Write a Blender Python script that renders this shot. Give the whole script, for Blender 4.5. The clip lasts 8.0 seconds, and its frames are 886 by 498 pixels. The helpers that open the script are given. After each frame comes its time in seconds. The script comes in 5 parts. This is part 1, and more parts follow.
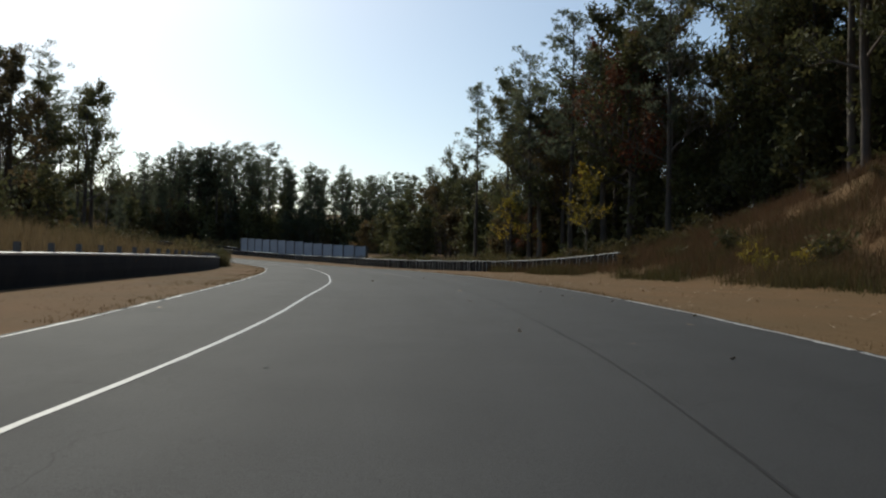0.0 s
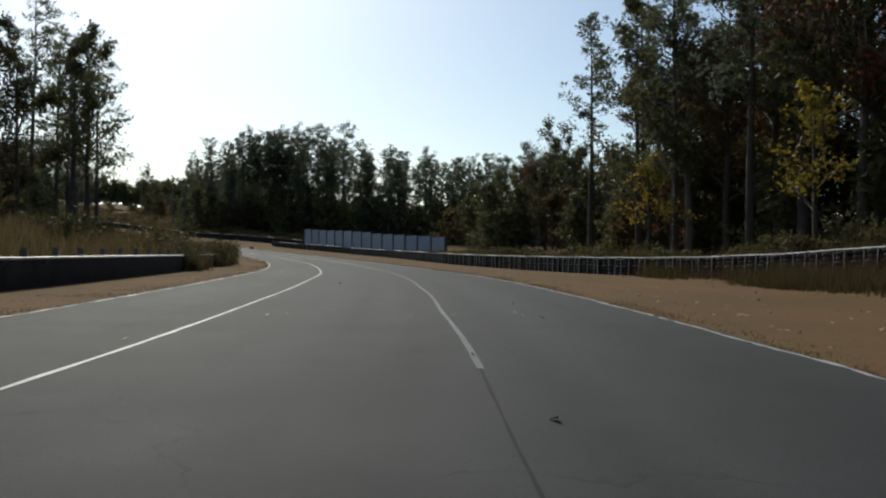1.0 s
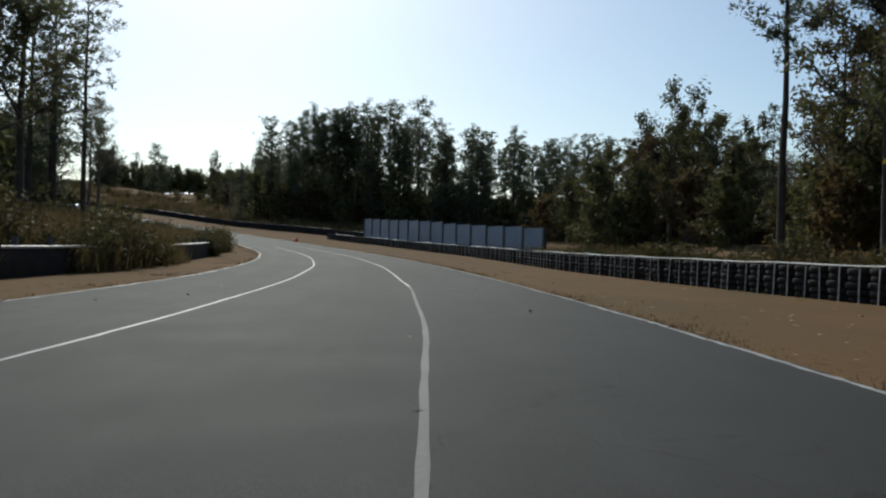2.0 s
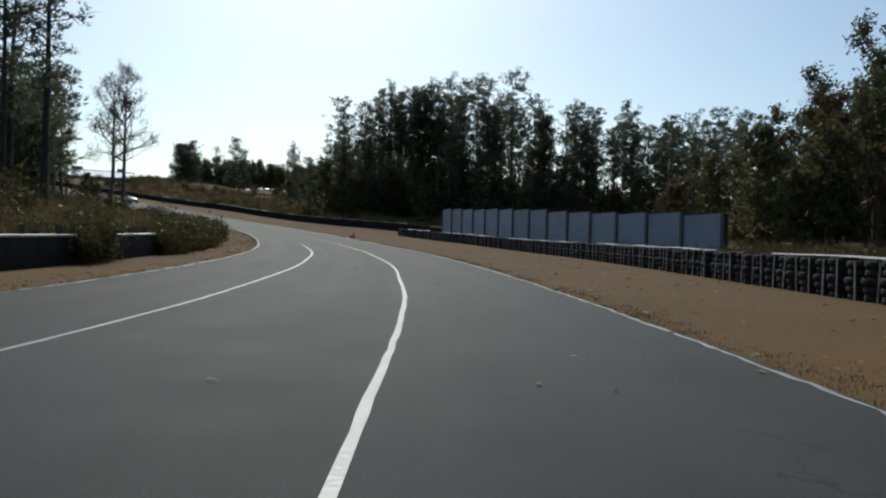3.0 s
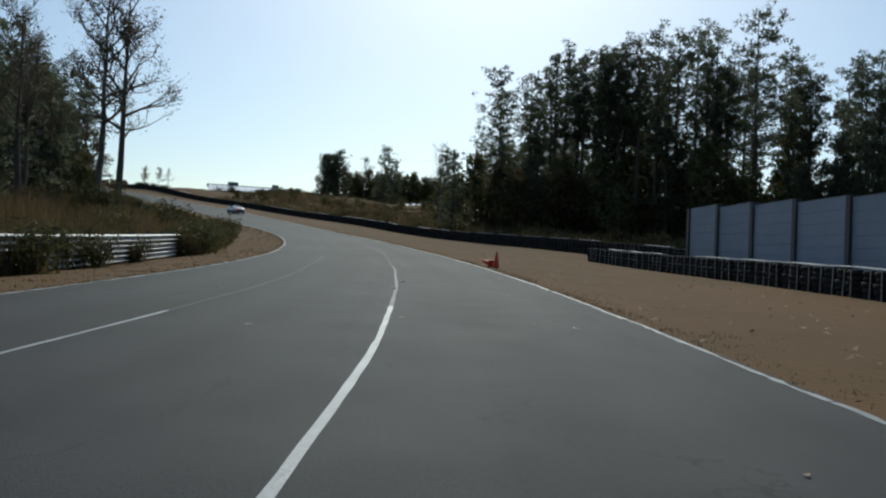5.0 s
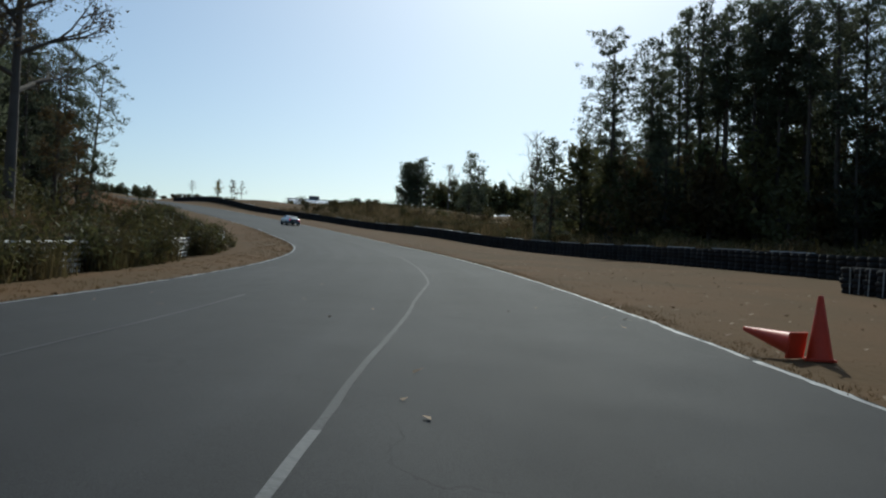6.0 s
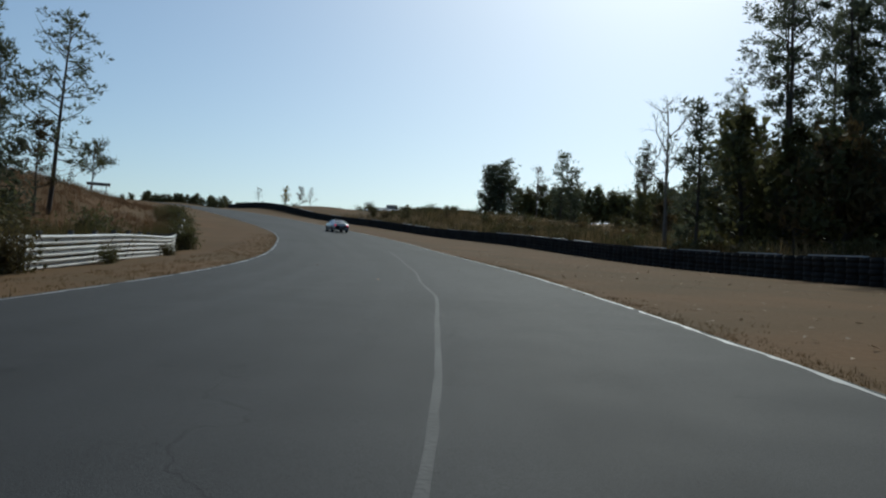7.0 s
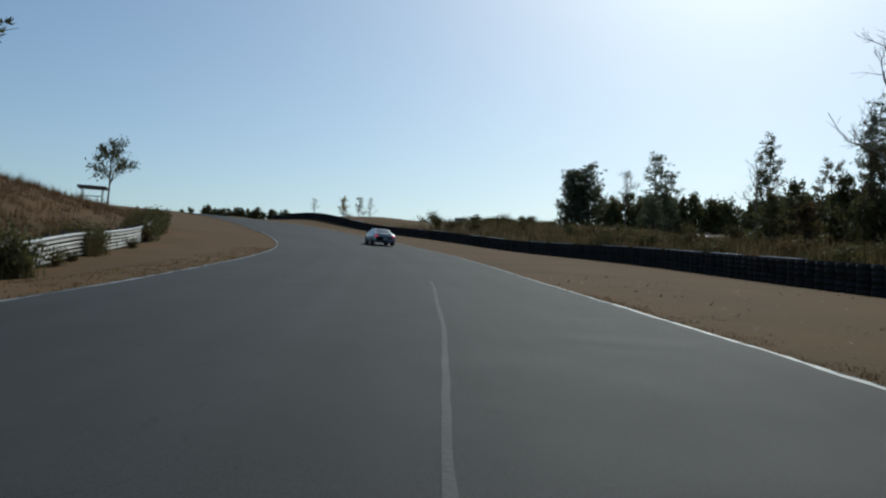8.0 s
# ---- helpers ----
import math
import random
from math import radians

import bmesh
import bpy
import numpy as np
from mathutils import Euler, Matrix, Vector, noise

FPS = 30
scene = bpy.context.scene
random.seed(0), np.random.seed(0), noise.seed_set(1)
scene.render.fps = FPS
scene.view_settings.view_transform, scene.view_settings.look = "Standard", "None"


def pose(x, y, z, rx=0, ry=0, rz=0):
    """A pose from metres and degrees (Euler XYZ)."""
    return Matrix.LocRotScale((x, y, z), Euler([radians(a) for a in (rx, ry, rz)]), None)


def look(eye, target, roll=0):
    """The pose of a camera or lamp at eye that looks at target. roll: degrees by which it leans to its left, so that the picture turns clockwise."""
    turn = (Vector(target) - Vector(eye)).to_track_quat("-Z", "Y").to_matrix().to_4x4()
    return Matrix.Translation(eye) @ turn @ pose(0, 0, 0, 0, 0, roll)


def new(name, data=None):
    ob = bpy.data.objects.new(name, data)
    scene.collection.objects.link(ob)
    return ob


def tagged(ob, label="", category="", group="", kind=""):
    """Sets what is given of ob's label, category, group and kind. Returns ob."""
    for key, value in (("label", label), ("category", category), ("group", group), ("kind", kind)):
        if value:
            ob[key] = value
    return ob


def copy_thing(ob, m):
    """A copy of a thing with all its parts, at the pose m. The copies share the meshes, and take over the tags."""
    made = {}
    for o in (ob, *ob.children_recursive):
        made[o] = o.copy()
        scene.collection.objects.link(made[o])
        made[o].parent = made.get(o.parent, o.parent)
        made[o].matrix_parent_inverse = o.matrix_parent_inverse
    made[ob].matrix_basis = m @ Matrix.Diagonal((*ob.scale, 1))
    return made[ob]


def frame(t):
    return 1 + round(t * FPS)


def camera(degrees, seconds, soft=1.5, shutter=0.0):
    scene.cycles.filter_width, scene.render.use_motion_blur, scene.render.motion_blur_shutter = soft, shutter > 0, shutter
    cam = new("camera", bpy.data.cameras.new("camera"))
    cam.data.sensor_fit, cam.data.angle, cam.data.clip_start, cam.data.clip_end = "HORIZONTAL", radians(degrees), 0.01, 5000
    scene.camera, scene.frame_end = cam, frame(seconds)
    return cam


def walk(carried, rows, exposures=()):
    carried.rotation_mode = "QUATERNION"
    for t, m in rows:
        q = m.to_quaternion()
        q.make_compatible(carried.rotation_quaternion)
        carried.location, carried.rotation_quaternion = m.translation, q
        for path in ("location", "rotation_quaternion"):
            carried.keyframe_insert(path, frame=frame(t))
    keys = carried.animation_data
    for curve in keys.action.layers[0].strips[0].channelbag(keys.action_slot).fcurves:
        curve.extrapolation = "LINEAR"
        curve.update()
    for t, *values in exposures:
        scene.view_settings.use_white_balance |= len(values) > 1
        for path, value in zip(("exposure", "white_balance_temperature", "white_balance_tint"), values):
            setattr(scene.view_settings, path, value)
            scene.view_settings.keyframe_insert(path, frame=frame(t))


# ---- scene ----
cam = camera(60.4, 8.0, soft=2.2)
# seconds, eye x, y, z, yaw to the left, pitch up, lean to the left
PATH = [
    (0.0, 1.94, 0.10, -2.10, 0.56, 1.39, 0.71),
    (0.5, 1.98, 12.42, -1.81, 3.43, 1.14, 0.62),
    (1.0, 0.84, 25.55, -1.61, 7.60, 0.72, 0.32),
    (1.5, -1.11, 38.63, -1.49, 10.69, 0.59, 0.79),
    (3.0, -10.11, 73.49, -1.24, 20.81, 0.12, 1.42),
    (3.5, -13.97, 83.46, -1.06, 23.78, 0.35, 0.98),
    (4.0, -18.30, 92.90, -0.86, 26.96, 0.69, 0.68),
    (4.5, -23.18, 102.06, -0.64, 30.04, 1.08, 1.89),
    (6.0, -41.87, 130.08, 0.39, 40.10, 2.26, 2.29),
    (6.5, -49.56, 139.70, 0.91, 43.38, 2.75, 2.54),
    (7.0, -58.20, 148.72, 1.52, 46.60, 2.89, 2.52),
    (7.5, -67.10, 156.91, 2.21, 49.40, 3.22, 2.59),
    (8.0, -75.61, 163.84, 2.96, 51.94, 3.80, 2.67),
]
walk(cam, [(t, pose(x, y, z, 90 + pitch, 0, yaw) @ pose(0, 0, 0, 0, 0, roll)) for t, x, y, z, yaw, pitch, roll in PATH],
     exposures=[(0.0, 0.18, 6700, 3), (1.5, 0.08, 6450, 2), (3.5, 0.0, 6150, 0), (8.0, -0.22, 6000, -1)])

# ---------------------------------------------------------------- light
SUN_YAW, SUN_UP = 30.0, 40.0
world = bpy.data.worlds.new("sky")
scene.world = world
world.use_nodes = True
wn, wl = world.node_tree.nodes, world.node_tree.links
sky = wn.new("ShaderNodeTexSky")
sky.sky_type = "NISHITA"
sky.sun_disc = False
sky.sun_elevation = radians(SUN_UP)
sky.sun_rotation = radians(-SUN_YAW)
sky.air_density, sky.dust_density, sky.ozone_density = 1.0, 1.25, 1.7
wl.new(sky.outputs[0], wn["Background"].inputs[0])
wn["Background"].inputs[1].default_value = 0.105
sun = new("sun", bpy.data.lights.new("sun", "SUN"))
sun.data.energy, sun.data.angle, sun.data.color = 2.6, radians(0.6), (1.0, 0.94, 0.85)
sun.matrix_world = look((0, 0, 80), Vector((0, 0, 80)) - Vector((-math.sin(radians(SUN_YAW)) * math.cos(radians(SUN_UP)),
                        math.cos(radians(SUN_YAW)) * math.cos(radians(SUN_UP)), math.sin(radians(SUN_UP)))))

# ---------------------------------------------------------------- materials


def material(name, colour, rough=0.8, metal=0.0, second=None, scale=3.0, fine=40.0, bump=0.2, spread=0.12, spec=0.4, translucent=0.0, patch=0.5):
    """Colour mottled at two scales, bumped by the finer one; each object, or each island of a crown, a little lighter or darker."""
    m = bpy.data.materials.new(name)
    m.use_nodes = True
    n, l = m.node_tree.nodes, m.node_tree.links
    b = n["Principled BSDF"]
    geo = n.new("ShaderNodeNewGeometry")
    big, small = n.new("ShaderNodeTexNoise"), n.new("ShaderNodeTexNoise")
    big.inputs["Scale"].default_value, small.inputs["Scale"].default_value = scale, fine
    big.inputs["Detail"].default_value, small.inputs["Detail"].default_value = 4, 3
    for t in (big, small):
        l.new(geo.outputs["Position"], t.inputs["Vector"])
    ramp = n.new("ShaderNodeMapRange")
    ramp.inputs[1].default_value, ramp.inputs[2].default_value = 0.5 - 0.4 * (1 - patch), 0.5 + 0.4 * (1 - patch)
    l.new(big.outputs[0], ramp.inputs[0])
    mix = n.new("ShaderNodeMix")
    mix.data_type = "RGBA"
    mix.inputs[6].default_value = (*colour, 1)
    mix.inputs[7].default_value = (*(second or [c * 0.7 for c in colour]), 1)
    l.new(ramp.outputs[0], mix.inputs[0])
    hsv = n.new("ShaderNodeHueSaturation")
    info = n.new("ShaderNodeObjectInfo")
    add = n.new("ShaderNodeMath")
    add.operation = "ADD"
    l.new(info.outputs["Random"], add.inputs[0])
    l.new(geo.outputs["Random Per Island"], add.inputs[1])
    add2 = n.new("ShaderNodeMath")
    add2.operation = "ADD"
    l.new(add.outputs[0], add2.inputs[0])
    l.new(small.outputs[0], add2.inputs[1])
    val = n.new("ShaderNodeMapRange")
    val.inputs[1].default_value, val.inputs[2].default_value = 0.4, 2.6
    val.inputs[3].default_value, val.inputs[4].default_value = 1 - 2 * spread, 1 + 2 * spread
    l.new(add2.outputs[0], val.inputs[0])
    l.new(val.outputs[0], hsv.inputs["Value"])
    l.new(mix.outputs[2], hsv.inputs["Color"])
    l.new(hsv.outputs[0], b.inputs["Base Color"])
    b.inputs["Roughness"].default_value, b.inputs["Metallic"].default_value = rough, metal
    b.inputs["Specular IOR Level"].default_value = min(spec, 0.15) if translucent else spec
    if bump:
        bp = n.new("ShaderNodeBump")
        bp.inputs["Strength"].default_value, bp.inputs["Distance"].default_value = bump, 0.02
        l.new(small.outputs[0], bp.inputs["Height"])
        l.new(bp.outputs[0], b.inputs["Normal"])
    if translucent:
        tr, ms = n.new("ShaderNodeBsdfTranslucent"), n.new("ShaderNodeMixShader")
        l.new(hsv.outputs[0], tr.inputs[0])
        ms.inputs[0].default_value = translucent
        l.new(b.outputs[0], ms.inputs[1])
        l.new(tr.outputs[0], ms.inputs[2])
        l.new(ms.outputs[0], n["Material Output"].inputs[0])
    return m


def glow(name, colour, strength):
    m = bpy.data.materials.new(name)
    m.use_nodes = True
    b = m.node_tree.nodes["Principled BSDF"]
    b.inputs["Base Color"].default_value = (*colour, 1)
    b.inputs["Emission Color"].default_value = (*colour, 1)
    b.inputs["Emission Strength"].default_value = strength
    b.inputs["Roughness"].default_value = 0.25
    return m



def asphalt():
    """Worn asphalt: stone grain, soft stains, streaks along the way of travel, and fine branching cracks."""
    m = bpy.data.materials.new("worn asphalt")
    m.use_nodes = True
    n, l = m.node_tree.nodes, m.node_tree.links
    b = n["Principled BSDF"]
    geo, uv = n.new("ShaderNodeNewGeometry"), n.new("ShaderNodeUVMap")
    uv.uv_map = "along"

    def noise(source, scale, detail, stretch=None, lo=0.3, hi=0.7, a=0.0, c=1.0):
        t, r = n.new("ShaderNodeTexNoise"), n.new("ShaderNodeMapRange")
        t.inputs["Scale"].default_value, t.inputs["Detail"].default_value = scale, detail
        if stretch:
            mp = n.new("ShaderNodeMapping")
            mp.inputs["Scale"].default_value = stretch
            l.new(source, mp.inputs["Vector"])
            source = mp.outputs[0]
        l.new(source, t.inputs["Vector"])
        for k, v in enumerate((lo, hi, a, c)):
            r.inputs[k + 1].default_value = v
        l.new(t.outputs[0], r.inputs[0])
        return r.outputs[0]

    def times(p, q):
        t = n.new("ShaderNodeMath")
        t.operation = "MULTIPLY"
        l.new(p, t.inputs[0])
        l.new(q, t.inputs[1])
        return t.outputs[0]

    pos = geo.outputs["Position"]
    grain = noise(pos, 150, 2, None, 0.32, 0.68, 0.5, 1.5)
    tone = times(times(noise(pos, 0.09, 4, None, 0.35, 0.65, 0.86, 1.14), noise(pos, 1.7, 6, None, 0.3, 0.7, 0.95, 1.05)),
                 times(noise(uv.outputs[0], 1.0, 3, (1.1, 0.02, 1), 0.3, 0.7, 0.80, 1.17), grain))
    bent = n.new("ShaderNodeTexNoise")
    bent.inputs["Scale"].default_value, bent.inputs["Detail"].default_value = 0.9, 4
    l.new(pos, bent.inputs["Vector"])
    add, sc = n.new("ShaderNodeVectorMath"), n.new("ShaderNodeVectorMath")
    sc.operation = "SCALE"
    sc.inputs["Scale"].default_value = 1.6
    l.new(bent.outputs["Color"], sc.inputs[0])
    l.new(pos, add.inputs[0])
    l.new(sc.outputs[0], add.inputs[1])
    vor, crack = n.new("ShaderNodeTexVoronoi"), n.new("ShaderNodeMapRange")
    vor.feature = "DISTANCE_TO_EDGE"
    vor.inputs["Scale"].default_value = 0.16
    l.new(add.outputs[0], vor.inputs["Vector"])
    for k, v in enumerate((0.0, 0.0022, 0.55, 1.0)):
        crack.inputs[k + 1].default_value = v
    l.new(vor.outputs["Distance"], crack.inputs[0])
    hsv = n.new("ShaderNodeHueSaturation")
    hsv.inputs["Color"].default_value = (0.0325, 0.0328, 0.033, 1)
    l.new(times(tone, crack.outputs[0]), hsv.inputs["Value"])
    l.new(hsv.outputs[0], b.inputs["Base Color"])
    l.new(noise(pos, 1.1, 4, None, 0.3, 0.7, 0.77, 0.81), b.inputs["Roughness"])
    b.inputs["Specular IOR Level"].default_value = 0.24
    bp = n.new("ShaderNodeBump")
    bp.inputs["Strength"].default_value, bp.inputs["Distance"].default_value = 0.3, 0.006
    l.new(grain, bp.inputs["Height"])
    l.new(bp.outputs[0], b.inputs["Normal"])
    return m


ASPHALT = asphalt()
PAINT = material("worn white road paint", (0.44, 0.44, 0.42), 0.55, second=(0.17, 0.17, 0.165), scale=2.5, fine=30, bump=0.3, patch=0.3)
# the sun's sheen on sealed seams, put into the colour in three strengths
SEAL = material("seam sealant with painted sheen", (0.40, 0.40, 0.385), 0.45, second=(0.24, 0.24, 0.235), scale=1.6, fine=24, bump=0.3, patch=0.2)
FAINT_SEAL = material("seam sealant with faint painted sheen", (0.082, 0.082, 0.08), 0.7, second=(0.045, 0.045, 0.045), scale=0.9, fine=24, bump=0.3, patch=0.2, spec=0.2)
MID_SEAL = material("seam sealant with weaker painted sheen", (0.145, 0.145, 0.14), 0.65, second=(0.075, 0.075, 0.074), scale=0.9, fine=24, bump=0.3, patch=0.2, spec=0.3)
TAR = material("dark tar seam", (0.029, 0.029, 0.0295), 0.82, second=(0.034, 0.034, 0.034), scale=0.9, fine=24, bump=0.3, patch=0.2, spec=0.1)
TURF = material("dry autumn turf", (0.132, 0.073, 0.034), 0.95, second=(0.086, 0.058, 0.028), scale=0.25, fine=9, bump=1.0, spread=0.2, spec=0.1, patch=0.3)
NEEDLE = material("pine needles", (0.108, 0.120, 0.074), 0.6, second=(0.084, 0.094, 0.062), scale=0.12, fine=5, bump=0, spread=0.3, translucent=0.6)
LEAF_GREEN = material("green turning leaves", (0.098, 0.104, 0.046), 0.6, second=(0.105, 0.092, 0.036), scale=0.25, fine=5, bump=0, spread=0.25, translucent=0.4)
LEAF_RUST = material("rust red leaves", (0.15, 0.045, 0.025), 0.6, second=(0.11, 0.06, 0.03), scale=0.3, fine=5, bump=0, spread=0.25, translucent=0.5)
LEAF_BROWN = material("brown autumn leaves", (0.13, 0.085, 0.04), 0.7, second=(0.09, 0.075, 0.035), scale=0.3, fine=5, bump=0, spread=0.25, translucent=0.45)
LEAF_YELLOW = material("yellow leaves", (0.32, 0.22, 0.03), 0.6, second=(0.2, 0.17, 0.03), scale=0.3, fine=5, bump=0, spread=0.2, translucent=0.4)
BARK = material("grey brown bark", (0.085, 0.065, 0.05), 0.9, second=(0.05, 0.04, 0.033), scale=1.5, fine=12, bump=0.8, spread=0.15)
BARE = material("grey brown bare twigs", (0.15, 0.125, 0.105), 0.9, second=(0.10, 0.085, 0.07), scale=1.5, fine=12, bump=0.3, spread=0.15)
STRAW = material("tall straw coloured weeds", (0.27, 0.185, 0.10), 0.9, second=(0.16, 0.115, 0.055), scale=0.15, fine=3, bump=0, spread=0.3, translucent=0.3, patch=0.3)
BUSH = material("olive shrub leaves", (0.085, 0.085, 0.03), 0.7, second=(0.12, 0.09, 0.04), scale=0.5, fine=4, bump=0, spread=0.3, translucent=0.3)
RUBBER = material("old tyre rubber", (0.019, 0.019, 0.020), 0.9, second=(0.036, 0.033, 0.030), scale=1.5, fine=25, bump=0.3, spec=0.2)
PALE_STRIP = material("mottled pale strip", (0.36, 0.36, 0.34), 0.7, second=(0.2, 0.2, 0.19), scale=4, fine=30, bump=0.2)
STEEL = material("galvanised steel", (0.52, 0.53, 0.54), 0.42, metal=0.7, second=(0.38, 0.38, 0.38), scale=0.8, fine=20, bump=0.15)
WHITE_RAIL = material("white painted steel rail", (0.66, 0.65, 0.62), 0.5, second=(0.44, 0.42, 0.38), scale=0.8, fine=18, bump=0.15, patch=0.3)
PANEL = material("blue grey sound panel", (0.30, 0.34, 0.40), 0.6, second=(0.25, 0.285, 0.34), scale=0.6, fine=14, bump=0.2, spread=0.08)
POST = material("dark steel post", (0.06, 0.065, 0.07), 0.6, second=(0.09, 0.08, 0.075), scale=2, fine=20, bump=0.2)
ORANGE = material("red orange cone plastic", (0.62, 0.055, 0.02), 0.5, second=(0.5, 0.05, 0.02), scale=2, fine=20, bump=0.05)
SILVER = material("silver grey car paint", (0.50, 0.54, 0.57), 0.28, metal=0.55, second=(0.40, 0.43, 0.45), scale=1, fine=60, bump=0, spread=0.03)
CARS = [material(n, c, 0.25, 0.1, second=c, scale=1, fine=60, bump=0, spread=0.03) for n, c in
        (("white car paint", (0.75, 0.75, 0.74)), ("dark car paint", (0.05, 0.055, 0.06)), ("light silver car paint", (0.5, 0.51, 0.52)))]
GLASS = material("dark tinted car glass", (0.012, 0.014, 0.016), 0.06, second=(0.012, 0.014, 0.016), bump=0, spread=0.0, spec=0.8)
BLACK = material("black plastic trim", (0.018, 0.018, 0.019), 0.55, bump=0.05)
ALLOY = material("alloy wheel metal", (0.45, 0.46, 0.47), 0.3, metal=0.9, bump=0)
LAMP_RED = glow("lit red brake lamp", (0.75, 0.03, 0.05), 0.9)
ROOFING = material("white metal roofing", (0.72, 0.74, 0.76), 0.4, second=(0.62, 0.64, 0.66), scale=0.15, fine=4, bump=0.1)
CLADDING = material("dark building cladding", (0.10, 0.10, 0.11), 0.6, second=(0.14, 0.13, 0.13), scale=0.5, fine=6, bump=0.1)
TIMBER = material("weathered grey timber", (0.13, 0.115, 0.10), 0.85, second=(0.09, 0.08, 0.07), scale=2, fine=25, bump=0.4)
LITTER = material("dry fallen leaves", (0.34, 0.26, 0.16), 0.8, second=(0.22, 0.13, 0.07), scale=3, fine=9, bump=0, spread=0.3)
# pale colour that stands for sunlight on the tyre walls' tops
LIT_TOP = material("painted sunlit tyre tops", (0.46, 0.46, 0.45), 0.6, second=(0.30, 0.30, 0.29), scale=1.2, fine=15, bump=0.2, patch=0.3)

# ---------------------------------------------------------------- the lie of the land
# stations of the road's middle: x, y, z, half width
STATIONS = [
    (-9.9, -38.3, -4.2, 4.6), (0.36, -10.15, -3.38, 4.25), (1.7, 2.5, -2.99, 4.25), (0.81, 17.6, -2.67, 4.5), (-4.66, 48.3, -2.39, 5.0), (-12.69, 74.9, -2.17, 4.65),
    (-22.86, 97.5, -1.70, 4.4), (-36.3, 119.55, -1.01, 4.55), (-54.1, 142.3, 0.18, 4.5), (-74.4, 161.9, 1.84, 4.45), (-95.85, 177.0, 3.78, 4.9),
    (-118.25, 190.4, 6.05, 5.5), (-142.6, 200.2, 8.83, 6.0), (-168.4, 206.2, 12.0, 6.2), (-194.8, 208.9, 14.8, 6.2), (-225.5, 208.0, 17.0, 6.2), (-262.0, 200.0, 18.0, 6.2), (-300.0, 184.0, 17.6, 6.2),
]


def smooth(rows, step):
    """A centripetal spline through the rows, at even steps."""
    p = np.array(rows, float)
    k = np.r_[0, np.cumsum(np.sqrt(np.hypot(*np.diff(p[:, :2], axis=0).T)))]
    out = []
    for i in range(len(p) - 1):
        a, b, c, d = p[max(i - 1, 0)], p[i], p[i + 1], p[min(i + 2, len(p) - 1)]
        ka, kb, kc, kd = (k[i - 1] if i else k[0] - (k[1] - k[0])), k[i], k[i + 1], (k[i + 2] if i + 2 < len(p) else 2 * k[-1] - k[-2])
        a = a if i else 2 * b - c
        d = d if i + 2 < len(p) else 2 * c - b
        mb = ((b - a) / (kb - ka) - (c - a) / (kc - ka) + (c - b) / (kc - kb)) * (kc - kb)
        mc = ((c - b) / (kc - kb) - (d - b) / (kd - kb) + (d - c) / (kd - kc)) * (kc - kb)
        for u in np.linspace(0, 1, 40, endpoint=False):
            out.append((2 * u**3 - 3 * u**2 + 1) * b + (u**3 - 2 * u**2 + u) * mb + (3 * u**2 - 2 * u**3) * c + (u**3 - u**2) * mc)
    out = np.array(out + [p[-1]])
    s = np.r_[0, np.cumsum(np.hypot(*np.diff(out[:, :2], axis=0).T))]
    e = np.arange(0, s[-1], step)
    return e, np.stack([np.interp(e, s, out[:, j]) for j in range(out.shape[1])], 1)


ROAD_S, ROAD = smooth(STATIONS, 1.0)
ROAD_S = ROAD_S - ROAD_S[np.argmin(np.hypot(ROAD[:, 0] - 2.2, ROAD[:, 1] - 0.1))]
TANGENT = np.gradient(ROAD[:, :2], axis=0)
TANGENT /= np.linalg.norm(TANGENT, axis=1)[:, None]
LEFT = np.c_[-TANGENT[:, 1], TANGENT[:, 0]]


def station(x, y):
    """Distance along the road, distance to its left, height and half width of the road there, for arrays of places."""
    q = np.c_[np.ravel(x), np.ravel(y)]
    i = np.empty(len(q), int)
    for a in range(0, len(q), 4000):
        i[a:a + 4000] = ((q[a:a + 4000, None] - ROAD[None, ::2, :2]) ** 2).sum(2).argmin(1) * 2
    off = q - ROAD[i, :2]
    along, d = (off * TANGENT[i]).sum(1), (off * LEFT[i]).sum(1)
    s = ROAD_S[i] + np.clip(along, -60, 60)
    return s, d, np.interp(s, ROAD_S, ROAD[:, 2]), np.interp(s, ROAD_S, ROAD[:, 3])


def ease(v, a, b):
    u = np.clip((v - a) / (b - a), 0, 1)
    return u * u * (3 - 2 * u)


def ripple(x, y):
    return 0.5 * np.sin(x * 0.11 + 1.3 * np.sin(y * 0.07)) * np.cos(y * 0.09 + 0.7) + 0.3 * np.sin(x * 0.23 + y * 0.19)


def hill(x, y):
    """The broad slope that climbs away beyond the bend."""
    up = -0.55 * x + 0.83 * y
    return 28.5 * ease(up, 170, 430) + 6 * ease(up, 425, 500)


